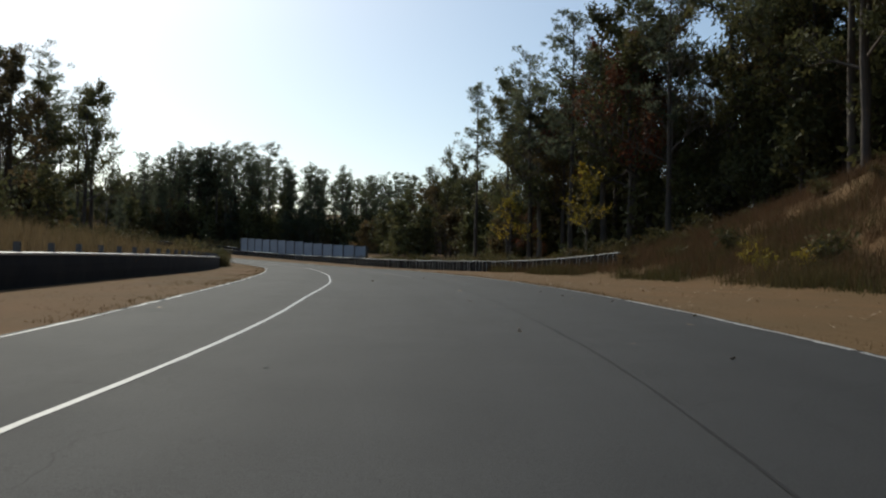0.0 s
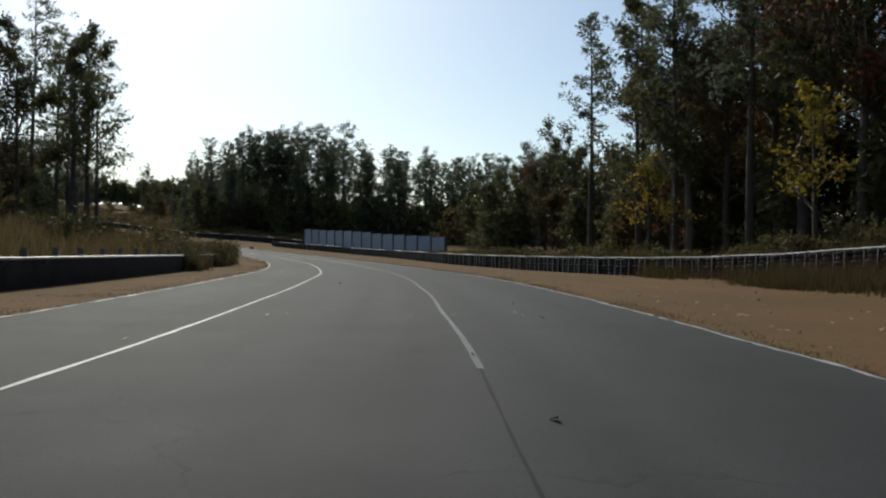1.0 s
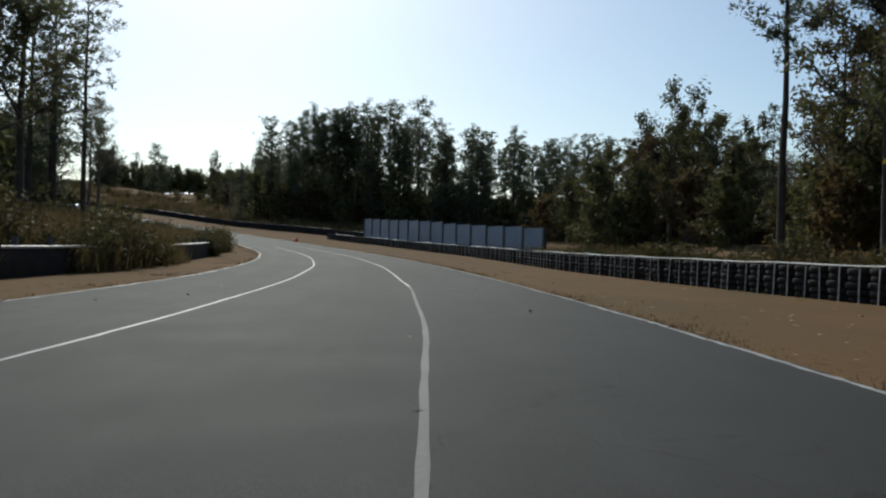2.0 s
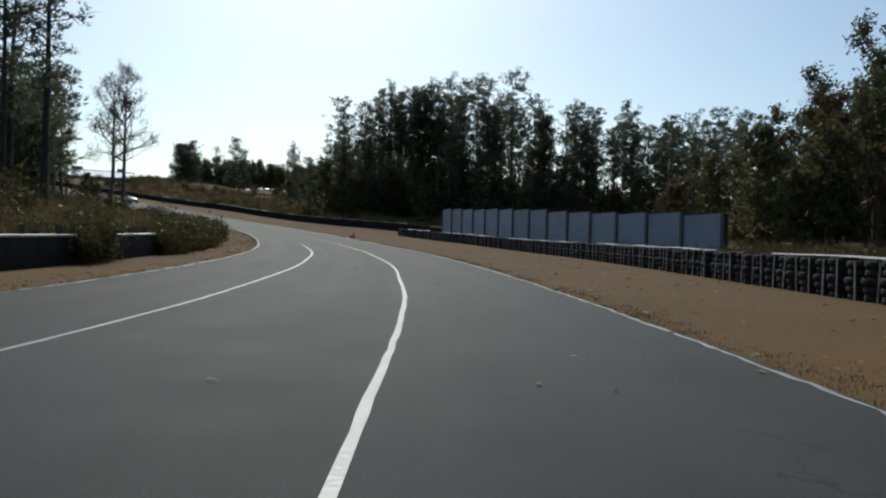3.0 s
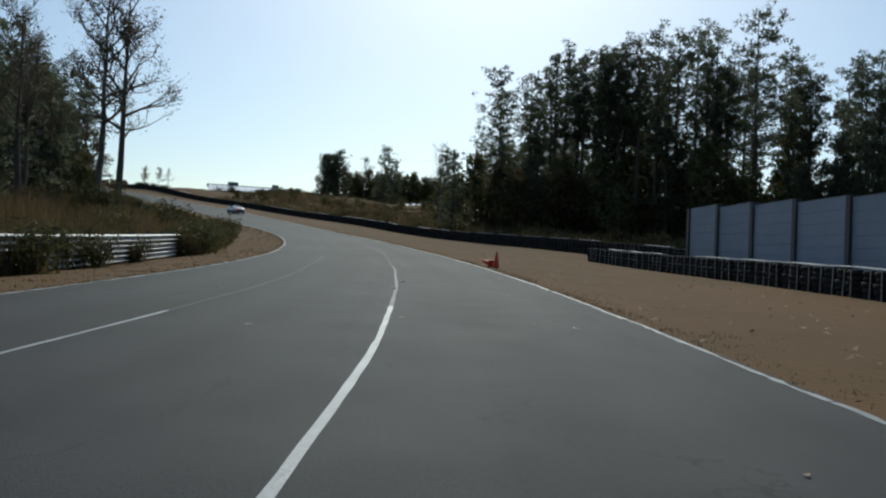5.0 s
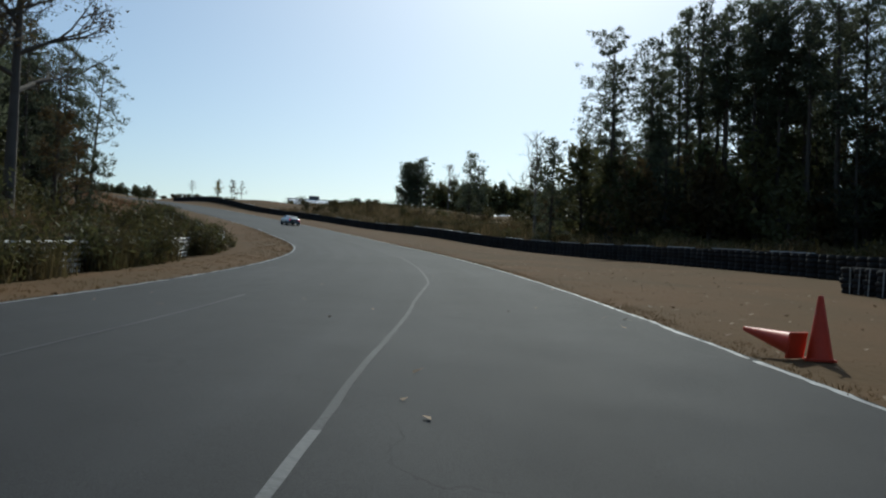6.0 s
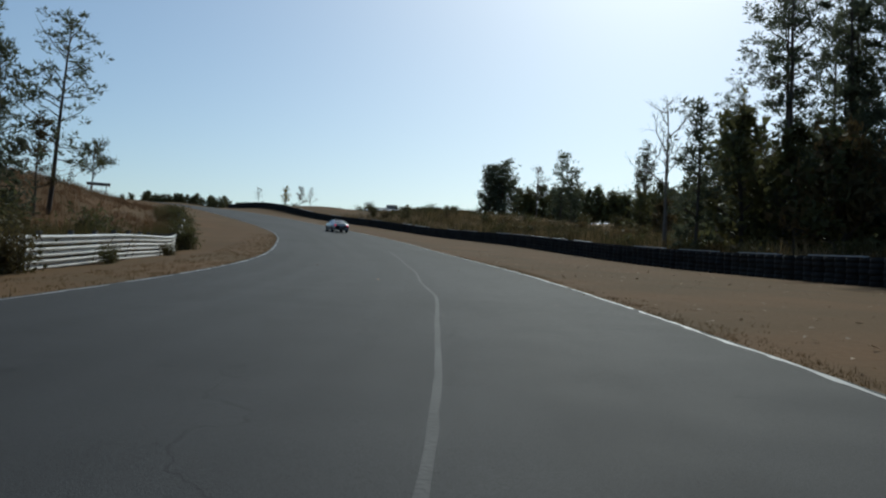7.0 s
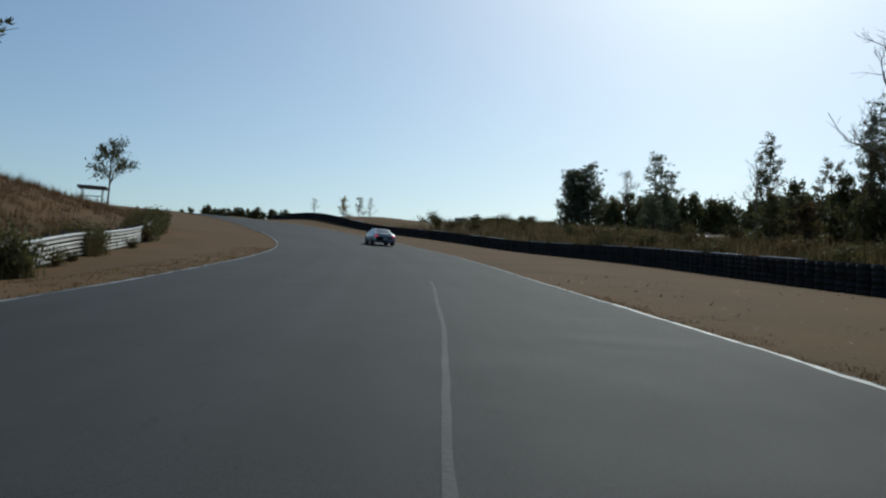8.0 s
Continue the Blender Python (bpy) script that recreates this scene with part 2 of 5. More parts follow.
def ground_height(x, y):
    x, y = np.ravel(np.asarray(x, float)), np.ravel(np.asarray(y, float))
    s, d, z, w = station(x, y)
    left, right = d - w, -d - w
    h = z - 0.10 * (1 - ease(np.abs(d) - w, -0.35, 0.0))
    # the run-off on the outside dips a little before the tyre walls
    h = h - 0.11 * ease(right, 0.5, 7) * (1 - ease(s, 150, 200))
    # earth bank beside the start
    h = h + 9.2 * ease(right, 7.5, 28) * (1 - ease(s, 22, 70)) * ease(s, -70, -20)
    h = h + 0.9 * ease(right, 16, 45) * ease(s, 40, 60)
    # spoil bank behind the upper tyre wall
    h = h + 0.7 * ease(right, 13.5, 19) * ease(s, 185, 210) * (1 - ease(s, 255, 280))
    # inside of the bend: weedy bank, then a knoll further on
    h = h + 1.6 * ease(left, 4.5, 16) * (1 - ease(s, 170, 215))
    h = h - 0.34 * ease(left, 0.5, 5) * ease(s, 188, 206) * (1 - ease(s, 235, 255))
    h = h - 0.32 * ease(left, 1, 5) * ease(s, 104, 125) * (1 - ease(s, 206, 218))
    h = h + 4.4 * np.exp(-(((s - 252) / 24) ** 2) - ((left - 27) / 12) ** 2)
    # away from the road the broad slope takes over
    t = np.maximum(ease(right, 22, 75) * ease(s, 60, 130), ease(left, 45, 130))
    h = h * (1 - t) + hill(x, y) * t
    h = h + ease(np.abs(d) - w, 6, 30) * ripple(x, y)
    # a shallow valley runs up to the far building
    h = h - 8.5 * np.exp(-((-0.76 * (x + 272) + 0.65 * (y - 314)) / 66) ** 2 - ((0.65 * (x + 272) + 0.76 * (y - 314)) / 36) ** 2)
    h = h - 5.2 * np.exp(-((x + 176) / 62) ** 2 - ((y - 340 - 0.3 * (x + 176)) / 30) ** 2)
    # the open field tilts up towards the far building and falls off behind the parked cars
    away = ease(right, 19, 34)
    h = h + away * 2.2 * np.exp(-((-0.6 * (x + 190) + 0.8 * (y - 264)) / 40) ** 2 - ((0.8 * (x + 190) + 0.6 * (y - 264)) / 20) ** 2)
    h = h - away * 3.4 * np.exp(-(((x + 205) / 60) ** 2) - ((y - 358) / 42) ** 2) - away * 1.6 * np.exp(-((x + 160) ** 2 + (y - 304) ** 2) / 26**2)
    h = h + 1.3 * np.exp(-(((x + 181) / 24) ** 2) - ((y - 323) / 10) ** 2)
    # and a low hump beside the track
    h = h + 2.6 * np.exp(-((x + 190) ** 2 + (y - 236) ** 2) / 13**2)
    h = h + 4.8 * np.exp(-((x + 246) ** 2 + (y - 260) ** 2) / 19**2)
    far = ease(np.hypot(x + 60, y - 120), 300, 700)
    return h * (1 - far) + hill(x, y) * far


def place(s, d):
    """The point s metres along the road and d metres to its left, on the ground, and the heading there in degrees."""
    i = np.interp(s, ROAD_S, np.arange(len(ROAD_S)))
    k = int(np.clip(round(i), 0, len(ROAD) - 1))
    p = np.array([np.interp(s, ROAD_S, ROAD[:, 0]), np.interp(s, ROAD_S, ROAD[:, 1])]) + LEFT[k] * d
    return float(p[0]), float(p[1]), float(ground_height(p[:1], p[1:])[0]), math.degrees(math.atan2(TANGENT[k][1], TANGENT[k][0]))


def mesh(name, verts, faces, mats, smooth_faces=False, slots=None):
    me = bpy.data.meshes.new(name)
    me.from_pydata([tuple(v) for v in verts], [], [tuple(f) for f in faces])
    for m in mats if isinstance(mats, (list, tuple)) else [mats]:
        me.materials.append(m)
    if slots is not None:
        me.polygons.foreach_set("material_index", slots)
    if smooth_faces:
        me.polygons.foreach_set("use_smooth", [True] * len(me.polygons))
    me.update()
    return me


def part(name, data, parent, label="", m=None):
    ob = new(name, data)
    ob.parent = parent
    if m is not None:
        ob.matrix_basis = m
    return tagged(ob, label) if label else ob


def thing(name, label, category, m=None, group="", kind=""):
    ob = new(name)
    ob.empty_display_size = 0.2
    if m is not None:
        ob.matrix_basis = m
    return tagged(ob, label, category, group, kind)


def grid_faces(rows, cols):
    a = np.arange(rows * cols).reshape(rows, cols)
    return np.stack([a[:-1, :-1], a[:-1, 1:], a[1:, 1:], a[1:, :-1]], -1).reshape(-1, 4)


# one sheet of ground: fine near the road, reaching out to the horizon
def axis(lo, hi, step, far):
    inner = np.arange(lo, hi + step, step)
    k = np.geomspace(step * 2, far, 26)
    return np.r_[lo - np.cumsum(k)[::-1], inner, hi + np.cumsum(k)]


gx, gy = axis(-300, 80, 2.0, 450), axis(-50, 330, 2.0, 450)
GX, GY = np.meshgrid(gx, gy)
GZ = ground_height(GX, GY)
ground = tagged(new("ground", mesh("ground", np.c_[GX.ravel(), GY.ravel(), GZ], grid_faces(len(gy), len(gx))[:, ::1], TURF, True)),
                "dry brown mown turf beside a race track", "ground", kind="structure")


def ribbon(name, s0, s1, inner, outer, lift, mat, step=1.0, wobble=0.0, seed=3, columns=2, chips=0.0):
    """A strip along the road between two distances to its left (numbers or functions of s)."""
    rng = np.random.default_rng(seed)
    s = np.arange(s0, s1 + step, step)
    k = np.interp(s, ROAD_S, np.arange(len(ROAD_S)))
    base = np.stack([np.interp(s, ROAD_S, ROAD[:, j]) for j in range(3)], 1)
    lf = np.stack([np.interp(s, ROAD_S, LEFT[:, j]) for j in range(2)], 1)
    a, b = (np.array([f(v) if callable(f) else f for v in s]) for f in (inner, outer))
    shake = np.cumsum(rng.normal(0, wobble, len(s))) if wobble else np.zeros(len(s))
    shake -= np.convolve(np.pad(shake, 12, mode="edge"), np.ones(25) / 25, "valid")
    rows = []
    for c in np.linspace(0, 1, columns):
        d = a + (b - a) * c + shake + rng.normal(0, chips, len(s))
        rows.append(np.c_[base[:, :2] + lf * d[:, None], base[:, 2] + lift])
    v = np.stack(rows, 1).reshape(-1, 3)
    return mesh(name, v, grid_faces(len(s), columns), mat, True)


def half(s):
    return float(np.interp(s, ROAD_S, ROAD[:, 3]))


END = ROAD_S[-1] - 1
road_mesh = ribbon("road", ROAD_S[0], END, lambda s: -half(s), half, 0.0, ASPHALT, columns=13)
corner = np.empty(len(road_mesh.loops), int)
road_mesh.loops.foreach_get("vertex_index", corner)
road_mesh.uv_layers.new(name="along").data.foreach_set("uv", np.c_[(corner % 13) * 0.75, corner // 13].astype(float).ravel())
road = tagged(new("road", road_mesh), "grey asphalt race track curving uphill", "road", kind="structure")

# ---------------------------------------------------------------- trees
def tube(path, radii, sides=5):
    """Rings along a path, joined: vertices and faces."""
    path = np.asarray(path, float)
    v, f = [], []
    for i, p in enumerate(path):
        t = path[min(i + 1, len(path) - 1)] - path[max(i - 1, 0)]
        t = t / (np.linalg.norm(t) + 1e-9)
        a = np.cross(t, (0.3, 0.9, 0.31))
        a /= np.linalg.norm(a) + 1e-9
        b = np.cross(t, a)
        for k in range(sides):
            w = 2 * math.pi * k / sides
            v.append(p + radii[i] * (math.cos(w) * a + math.sin(w) * b))
    for i in range(len(path) - 1):
        for k in range(sides):
            q = (k + 1) % sides
            f.append((i * sides + k, i * sides + q, (i + 1) * sides + q, (i + 1) * sides + k))
    return np.array(v), f


class Heap:
    """Gathers vertices and faces of one mesh."""

    def __init__(self):
        self.v, self.f, self.n = [], [], 0

    def add(self, v, f):
        self.f += [tuple(int(i) + self.n for i in q) for q in f]
        self.v.append(np.asarray(v))
        self.n += len(v)

    def cards(self, centres, along, across):
        """One pointed leaf or spray of needles at each centre."""
        v = np.stack([centres - along * 0.55 - across * 0.35, centres - along * 0.25 + across * 0.65, centres + along * 0.75 - across * 0.1], 1).reshape(-1, 3)
        k = np.arange(len(centres))[:, None] * 3
        self.f += (np.concatenate([k, k + 1, k + 2], 1) + self.n).tolist()
        self.v.append(v)
        self.n += len(v)

    def blades(self, base, tip, width):
        """Narrow three-cornered blades."""
        v = np.stack([base - width, base + width, tip], 1).reshape(-1, 3)
        k = np.arange(len(base))[:, None] * 3
        self.f += (np.concatenate([k, k + 1, k + 2], 1) + self.n).tolist()
        self.v.append(v)
        self.n += len(v)

    def mesh(self, name, mat, smooth_faces=False):
        return mesh(name, np.concatenate(self.v), self.f, mat, smooth_faces)


def unit(rng, n):
    u = rng.normal(size=(n, 3))
    return u / np.linalg.norm(u, axis=1)[:, None]


def trunk_path(rng, height, lean=0.02, n=8):
    k = np.linspace(0, 1, n)
    p = np.zeros((n, 3))
    p[:, 2] = k * height - 0.4 * (k == 0)
    p[1:, :2] = np.cumsum(rng.normal(0, lean * height / n, (n - 1, 2)), 0)
    return p


def along_path(p, t):
    k = np.linspace(0, 1, len(p))
    return np.array([np.interp(t, k, p[:, j]) for j in range(3)])


def many(p, t):
    k = np.linspace(0, 1, len(p))
    t = np.minimum(t, 1)
    return np.stack([np.interp(t, k, p[:, j]) for j in range(3)], 1)


def pine(seed, height, bare, reach, limbs, clusters=9, tufts=14, size=0.31, gaps=0.16):
    """A tall pine: clear bole below, uneven ascending limbs above, needles in loose round puffs towards the limbs' ends."""
    rng = np.random.default_rng(seed)
    wood, crown = Heap(), Heap()
    p = trunk_path(rng, height)
    wood.add(*tube(p, np.linspace(height * 0.010 + 0.05, 0.035, len(p)), 7))
    # a few dead stubs on the bole
    for i in range(5):
        at, w = along_path(p, rng.uniform(bare * 0.55, bare)), rng.uniform(0, 2 * math.pi)
        out = np.array([math.cos(w), math.sin(w), rng.uniform(-0.2, 0.3)]) * rng.uniform(0.5, 1.6)
        wood.add(*tube([at, at + out * 0.5, at + out + (0, 0, 0.1)], (0.035, 0.025, 0.01), 3))
    side = rng.uniform(0, 2 * math.pi)
    for i in range(limbs):
        if rng.random() < gaps:
            continue
        rel = (i + rng.uniform(0, 1)) / limbs
        at = along_path(p, bare + (0.985 - bare) * rel)
        w = rng.uniform(0, 2 * math.pi)
        dome = 0.42 + 0.62 * math.sin(math.pi * (0.16 + 0.74 * rel)) - 0.22 * rel
        length = reach * dome * rng.uniform(0.5, 1.15) * (1 + 0.16 * math.cos(w - side))
        rise = rng.uniform(-0.15, 0.3) + 0.75 * rel
        out = np.array([math.cos(w), math.sin(w), rise])
        k = np.linspace(0, 1, 4)[:, None]
        q = at + out * length * k + np.array([0, 0, 0.18 * length]) * k**2 + rng.normal(0, 0.06 * length, (4, 3)) * k
        wood.add(*tube(q, np.linspace(0.03 + 0.011 * length, 0.012, 4), 3))
        n = max(2, int(clusters * (0.3 + 0.6 * length / reach)))
        t = rng.uniform(0.34, 1.06, n)
        mids = many(q, t) + rng.normal(0, 0.15 * length + 0.1, (n, 3)) * (1, 1, 0.6)
        d = unit(rng, n * tufts)
        puff = np.repeat(rng.uniform(0.32, 0.72, n), tufts)[:, None] * rng.uniform(0.25, 1, (n * tufts, 1)) ** 0.5
        base = np.repeat(mids, tufts, 0) + d * puff * (1, 1, 0.72)
        d[:, 2] = d[:, 2] * 0.8 + 0.3
        r = size * rng.uniform(0.55, 1.3, (n * tufts, 1))
        crown.cards(base, d * r, np.cross(d, unit(rng, n * tufts)) * r * 0.5)
    d = unit(rng, 40)
    d[:, 2] = np.abs(d[:, 2])
    crown.cards(p[-1] + d * rng.uniform(0.2, 0.8, (40, 1)) - np.array((0, 0, 0.5)), d * size, np.cross(d, unit(rng, 40)) * size * 0.36)
    return wood.mesh("trunk", BARK, True), crown.mesh("crown", NEEDLE)


def branching(rng, wood, at, out, length, radius, level, ends, spread=0.7, rise=0.25, kids=3):
    n = 3 if level else 2
    k = np.linspace(0, 1, n)[:, None]
    bend = rng.normal(0, 0.10 * length, 3)
    q = at + out * length * k + bend * k**2 + np.array([0, 0, rise * length * 0.3]) * k**2
    wood.add(*tube(q, np.linspace(radius, radius * 0.5, n), 3))
    ends.append((q, level, length))
    if level == 0:
        return
    for i in range(kids + (rng.random() < 0.5)):
        t = 1.0 if i == 0 else rng.uniform(0.4, 0.98)
        o = out + rng.normal(0, spread, 3) * (1, 1, 0.7) + np.array([0, 0, rise])
        o /= np.linalg.norm(o)
        branching(rng, wood, along_path(q, t), o, length * rng.uniform(0.55, 0.8), radius * 0.52, level - 1, ends, spread, rise, kids)


def broadleaf(seed, height, bole, reach, leaves, leaf, mat, size=0.34, twig=None, levels=2, limbs=9):
    """A broad-leaved tree: forking limbs and leaves in loose sprays round the twigs; leaves=0 gives a bare one."""
    rng = np.random.default_rng(seed)
    wood, crown, ends = Heap(), Heap(), []
    p = trunk_path(rng, height * 0.86, 0.035)
    wood.add(*tube(p, np.linspace(height * 0.013 + 0.04, 0.04, len(p)), 7))
    for i in range(limbs):
        u = bole + (1 - bole) * (i + rng.uniform(0, 0.9)) / limbs
        w = i * 2.4 + rng.uniform(-0.5, 0.5)
        rel = (u - bole) / (1 - bole)
        o = np.array([math.cos(w), math.sin(w), 0.45 + 0.9 * rel])
        o /= np.linalg.norm(o)
        branching(rng, wood, along_path(p, min(u, 1)), o, reach * (1 - 0.55 * rel) * rng.uniform(0.7, 1.1) * 0.55, 0.03 + 0.006 * height * (1 - 0.6 * rel), levels, ends)
    if leaves:
        tips = [e for e in ends if e[1] <= 1]
        per = max(3, leaves // len(tips))
        for q, level, length in tips:
            n = int(per * rng.uniform(0.4, 1.6))
            t = rng.uniform(0.1, 1.1, n)
            mid = many(q, t) + rng.normal(0, 0.30, (n, 3)) * (0.5 + length * 0.5)
            d = unit(rng, n)
            r = size * rng.uniform(0.6, 1.25, (n, 1))
            crown.cards(mid, d * r, np.cross(d, unit(rng, n)) * r * 0.75)
    return wood.mesh("trunk", twig or BARK, True), crown.mesh("crown", mat) if leaves else None


def bush(seed, height, reach, leaves, mat, size=0.16, stems=9, upright=0.8):
    """A shrub: stems from the ground with leaves from near the ground up, ragged on top."""
    rng = np.random.default_rng(seed)
    wood, crown = Heap(), Heap()
    for i in range(stems):
        w = rng.uniform(0, 2 * math.pi)
        top = np.array([math.cos(w) * reach * rng.uniform(0.1, 1), math.sin(w) * reach * rng.uniform(0.1, 1), height * rng.uniform(0.55, 1.1) * upright])
        k = np.linspace(0, 1, 4)[:, None]
        q = np.array([math.cos(w), math.sin(w), 0]) * 0.1 * reach + top * k + rng.normal(0, 0.06 * height, (4, 3)) * k
        q[0, 2] = -0.1
        wood.add(*tube(q, np.linspace(0.012 * height + 0.008, 0.006, 4), 3))
        n = leaves // stems
        t = rng.uniform(0.12, 1.1, n)
        mid = many(q, t) + rng.normal(0, 0.16 * height, (n, 3)) * (1, 1, 0.6)
        mid[:, 2] = np.maximum(mid[:, 2], 0.04)
        d = unit(rng, n)
        r = size * rng.uniform(0.6, 1.3, (n, 1))
        crown.cards(mid, d * r, np.cross(d, unit(rng, n)) * r * 0.6)
    return wood.mesh("stem", BARK), crown.mesh("crown", mat)


class Kinds:
    """Trees of one kind: a few grown ones, then copies of them, turned and scaled."""

    def __init__(self, name, label, category, group, grown, crown_label=""):
        self.name, self.label, self.category, self.group, self.grown, self.crown_label = name, label, category, group, grown, crown_label
        self.made, self.count = {}, 0

    def put(self, x, y, scale=1.0, turn=0.0, which=None, sink=0.0, lean=(0, 0)):
        i = self.count % len(self.grown) if which is None else which
        self.count += 1
        z = float(ground_height([x], [y])[0]) - sink
        m = pose(x, y, z, lean[0], lean[1], turn) @ Matrix.Diagonal((scale, scale, scale, 1))
        if i in self.made:
            return copy_thing(self.made[i], m @ Matrix.Diagonal([1 / v for v in self.made[i].scale] + [1]))
        ob = thing(self.name, self.label, self.category, m, self.group)
        for d, n in zip(self.grown[i], ("trunk", "crown")):
            if d is not None:
                part(n, d, ob, self.crown_label if n == "crown" else "")
        self.made[i] = ob
        return ob


PINES = Kinds("pine_tree", "tall dark green pine with a clear bole, on the woodland edge", "tree", "pines",
              [pine(11, 26, 0.46, 3.0, 44, 7, 27), pine(12, 25, 0.54, 2.6, 40, 7, 27), pine(13, 27, 0.40, 4.1, 50, 9, 27), pine(14, 24, 0.58, 2.7, 36, 7, 28), pine(15, 26, 0.30, 3.4, 52, 8, 23)])
DEEP_PINES = Kinds("pine_tree", "tall dark green pine deep in the wood", "tree", "pines",
                   [pine(16, 26, 0.48, 3.2, 34, 7, 11, 0.54), pine(17, 27, 0.42, 3.4, 36, 7, 11, 0.54)])
SLENDER = Kinds("slender_pine_tree", "slender young pine with few layered limbs", "tree", "slender pines", [pine(24, 15, 0.28, 3.5, 26, 8, 20, 0.3, 0.04)])
SMALL_PINES = Kinds("young_pine_tree", "young dark green pine with foliage almost to the ground", "tree", "young pines",
                    [pine(21, 12, 0.08, 2.9, 44, 7, 22, 0.34, 0.04), pine(22, 11, 0.12, 2.6, 40, 7, 22, 0.34, 0.04), pine(23, 13, 0.05, 2.7, 46, 7, 22, 0.34, 0.04)])
OAKS = Kinds("broadleaf_tree", "tall broad-leaved tree with thinning olive autumn leaves", "tree", "autumn trees",
             [broadleaf(31, 23, 0.28, 7.8, 2700, 0, LEAF_GREEN, 0.43), broadleaf(32, 21, 0.30, 7.0, 2500, 0, LEAF_GREEN, 0.43), broadleaf(33, 22, 0.30, 7.2, 2500, 0, LEAF_BROWN, 0.43)])
EDGE_OAKS = Kinds("broadleaf_tree", "tall broad-leaved tree with small olive autumn leaves at the wood's edge", "tree", "autumn trees",
                  [broadleaf(34, 23, 0.24, 7.6, 5000, 0, LEAF_GREEN, 0.33), broadleaf(36, 22, 0.26, 7.2, 4600, 0, LEAF_BROWN, 0.33), broadleaf(37, 24, 0.30, 7.2, 4800, 0, LEAF_GREEN, 0.33)])
REDS = Kinds("red_tree", "broad-leaved tree with rust red autumn leaves", "tree", "red trees", [broadleaf(41, 24, 0.40, 6.8, 5000, 0, LEAF_RUST, 0.34), broadleaf(42, 12, 0.15, 4.5, 2000, 0, LEAF_RUST, 0.3)])
YELLOWS = Kinds("yellow_tree", "slim understorey tree with yellow autumn leaves", "tree", "yellow trees", [broadleaf(45, 11, 0.25, 4.0, 1100, 0, LEAF_YELLOW, 0.3)])
BARES = Kinds("bare_tree", "bare pale grey tree that has lost its leaves", "tree", "bare trees",
              [broadleaf(51, 21, 0.45, 7, 0, 0, None, twig=BARE, levels=3, limbs=7), broadleaf(52, 18, 0.40, 6, 0, 0, None, twig=BARE, levels=3, limbs=7)])
THIN = Kinds("thin_tree", "slim tall tree with fine pale twigs and few leaves", "tree", "thin trees",
             [broadleaf(55, 19, 0.40, 5.6, 2200, 0, LEAF_BROWN, 0.15, BARE, 3, 12), broadleaf(56, 18, 0.32, 5.2, 2200, 0, LEAF_BROWN, 0.15, BARE, 3, 12)])
TWINS = Kinds("thin_tree", "slim tall tree with a fine haze of sparse autumn leaves", "tree", "thin trees",
              [broadleaf(57, 19, 0.40, 5.0, 4600, 0, LEAF_BROWN, 0.145, BARE, 3, 14), broadleaf(58, 19, 0.36, 4.8, 4600, 0, LEAF_BROWN, 0.145, BARE, 3, 14)])
UNDER = Kinds("understorey_tree", "low broad-leaved tree with dark foliage to the ground", "tree", "understorey",
              [broadleaf(61, 9, 0.04, 5.5, 950, 0, LEAF_GREEN, 0.62, None, 1, 16), broadleaf(62, 7.5, 0.04, 5.0, 900, 0, LEAF_BROWN, 0.62, None, 1, 16), broadleaf(63, 10, 0.05, 5.0, 950, 0, LEAF_GREEN, 0.62, None, 1, 16)])
NEAR_UNDER = [broadleaf(64, 9, 0.04, 5.5, 3400, 0, LEAF_GREEN, 0.3, None, 1, 18), broadleaf(65, 8, 0.04, 5.0, 3200, 0, LEAF_GREEN, 0.3, None, 1, 18)]

KNOLL = Kinds("broadleaf_tree", "small round-headed broad-leaved tree on the knoll", "tree", "autumn trees", [broadleaf(35, 8.4, 0.36, 6.2, 1900, 0, LEAF_GREEN, 0.33, None, 2, 9)])


def thicket(name, label, category, sources, places):
    """Many shrubby trees grown together, joined into one mesh: places are x, y, scale, turn."""
    wood, crown = Heap(), Heap()
    packs = []
    for pair in sources:
        packs.append([])
        for d in pair:
            v = np.empty(len(d.vertices) * 3)
            d.vertices.foreach_get("co", v)
            packs[-1].append((v.reshape(-1, 3), [tuple(q.vertices) for q in d.polygons]))
    for i, (x, y, k, a) in enumerate(places):
        c, s = math.cos(radians(a)) * k, math.sin(radians(a)) * k
        m = np.array(((c, s, 0), (-s, c, 0), (0, 0, k)))
        at = np.array((x, y, float(ground_height([x], [y])[0])))
        for heap, (v, f) in zip((wood, crown), packs[i % len(packs)]):
            heap.add(v @ m + at, f)
    ob = thing(name, label, category, None, "", "stuff")
    part("stems", wood.mesh("stems", BARK), ob)
    part("foliage", crown.mesh("foliage", [LEAF_GREEN]), ob)
    return ob


plan = np.random.default_rng(7)


def turn():
    return float(plan.uniform(0, 360))


# single trees that can be told apart
PINES.put(5.3, 101.5, 0.97, 20, 1)
PINES.put(9.5, 96.0, 0.98, 140, 3)
THIN.put(12.0, 88.0, 1.16, 60, 0)
REDS.put(18.0, 84.5, 1.12, 60, 0)
YELLOWS.put(8.6, 84.3, 0.85, 10)
YELLOWS.put(13.0, 62.0, 0.8, 100)
REDS.put(11.5, 93.0, 0.65, 10, 1)
EDGE_OAKS.put(-40.8, 87.9, 0.84, 30, 0)
EDGE_OAKS.put(-44.5, 79.5, 0.98, 80, 1)
EDGE_OAKS.put(-47.5, 84.0, 1.0, 200, 2)
EDGE_OAKS.put(-43.2, 84.5, 0.8, 250, 0)
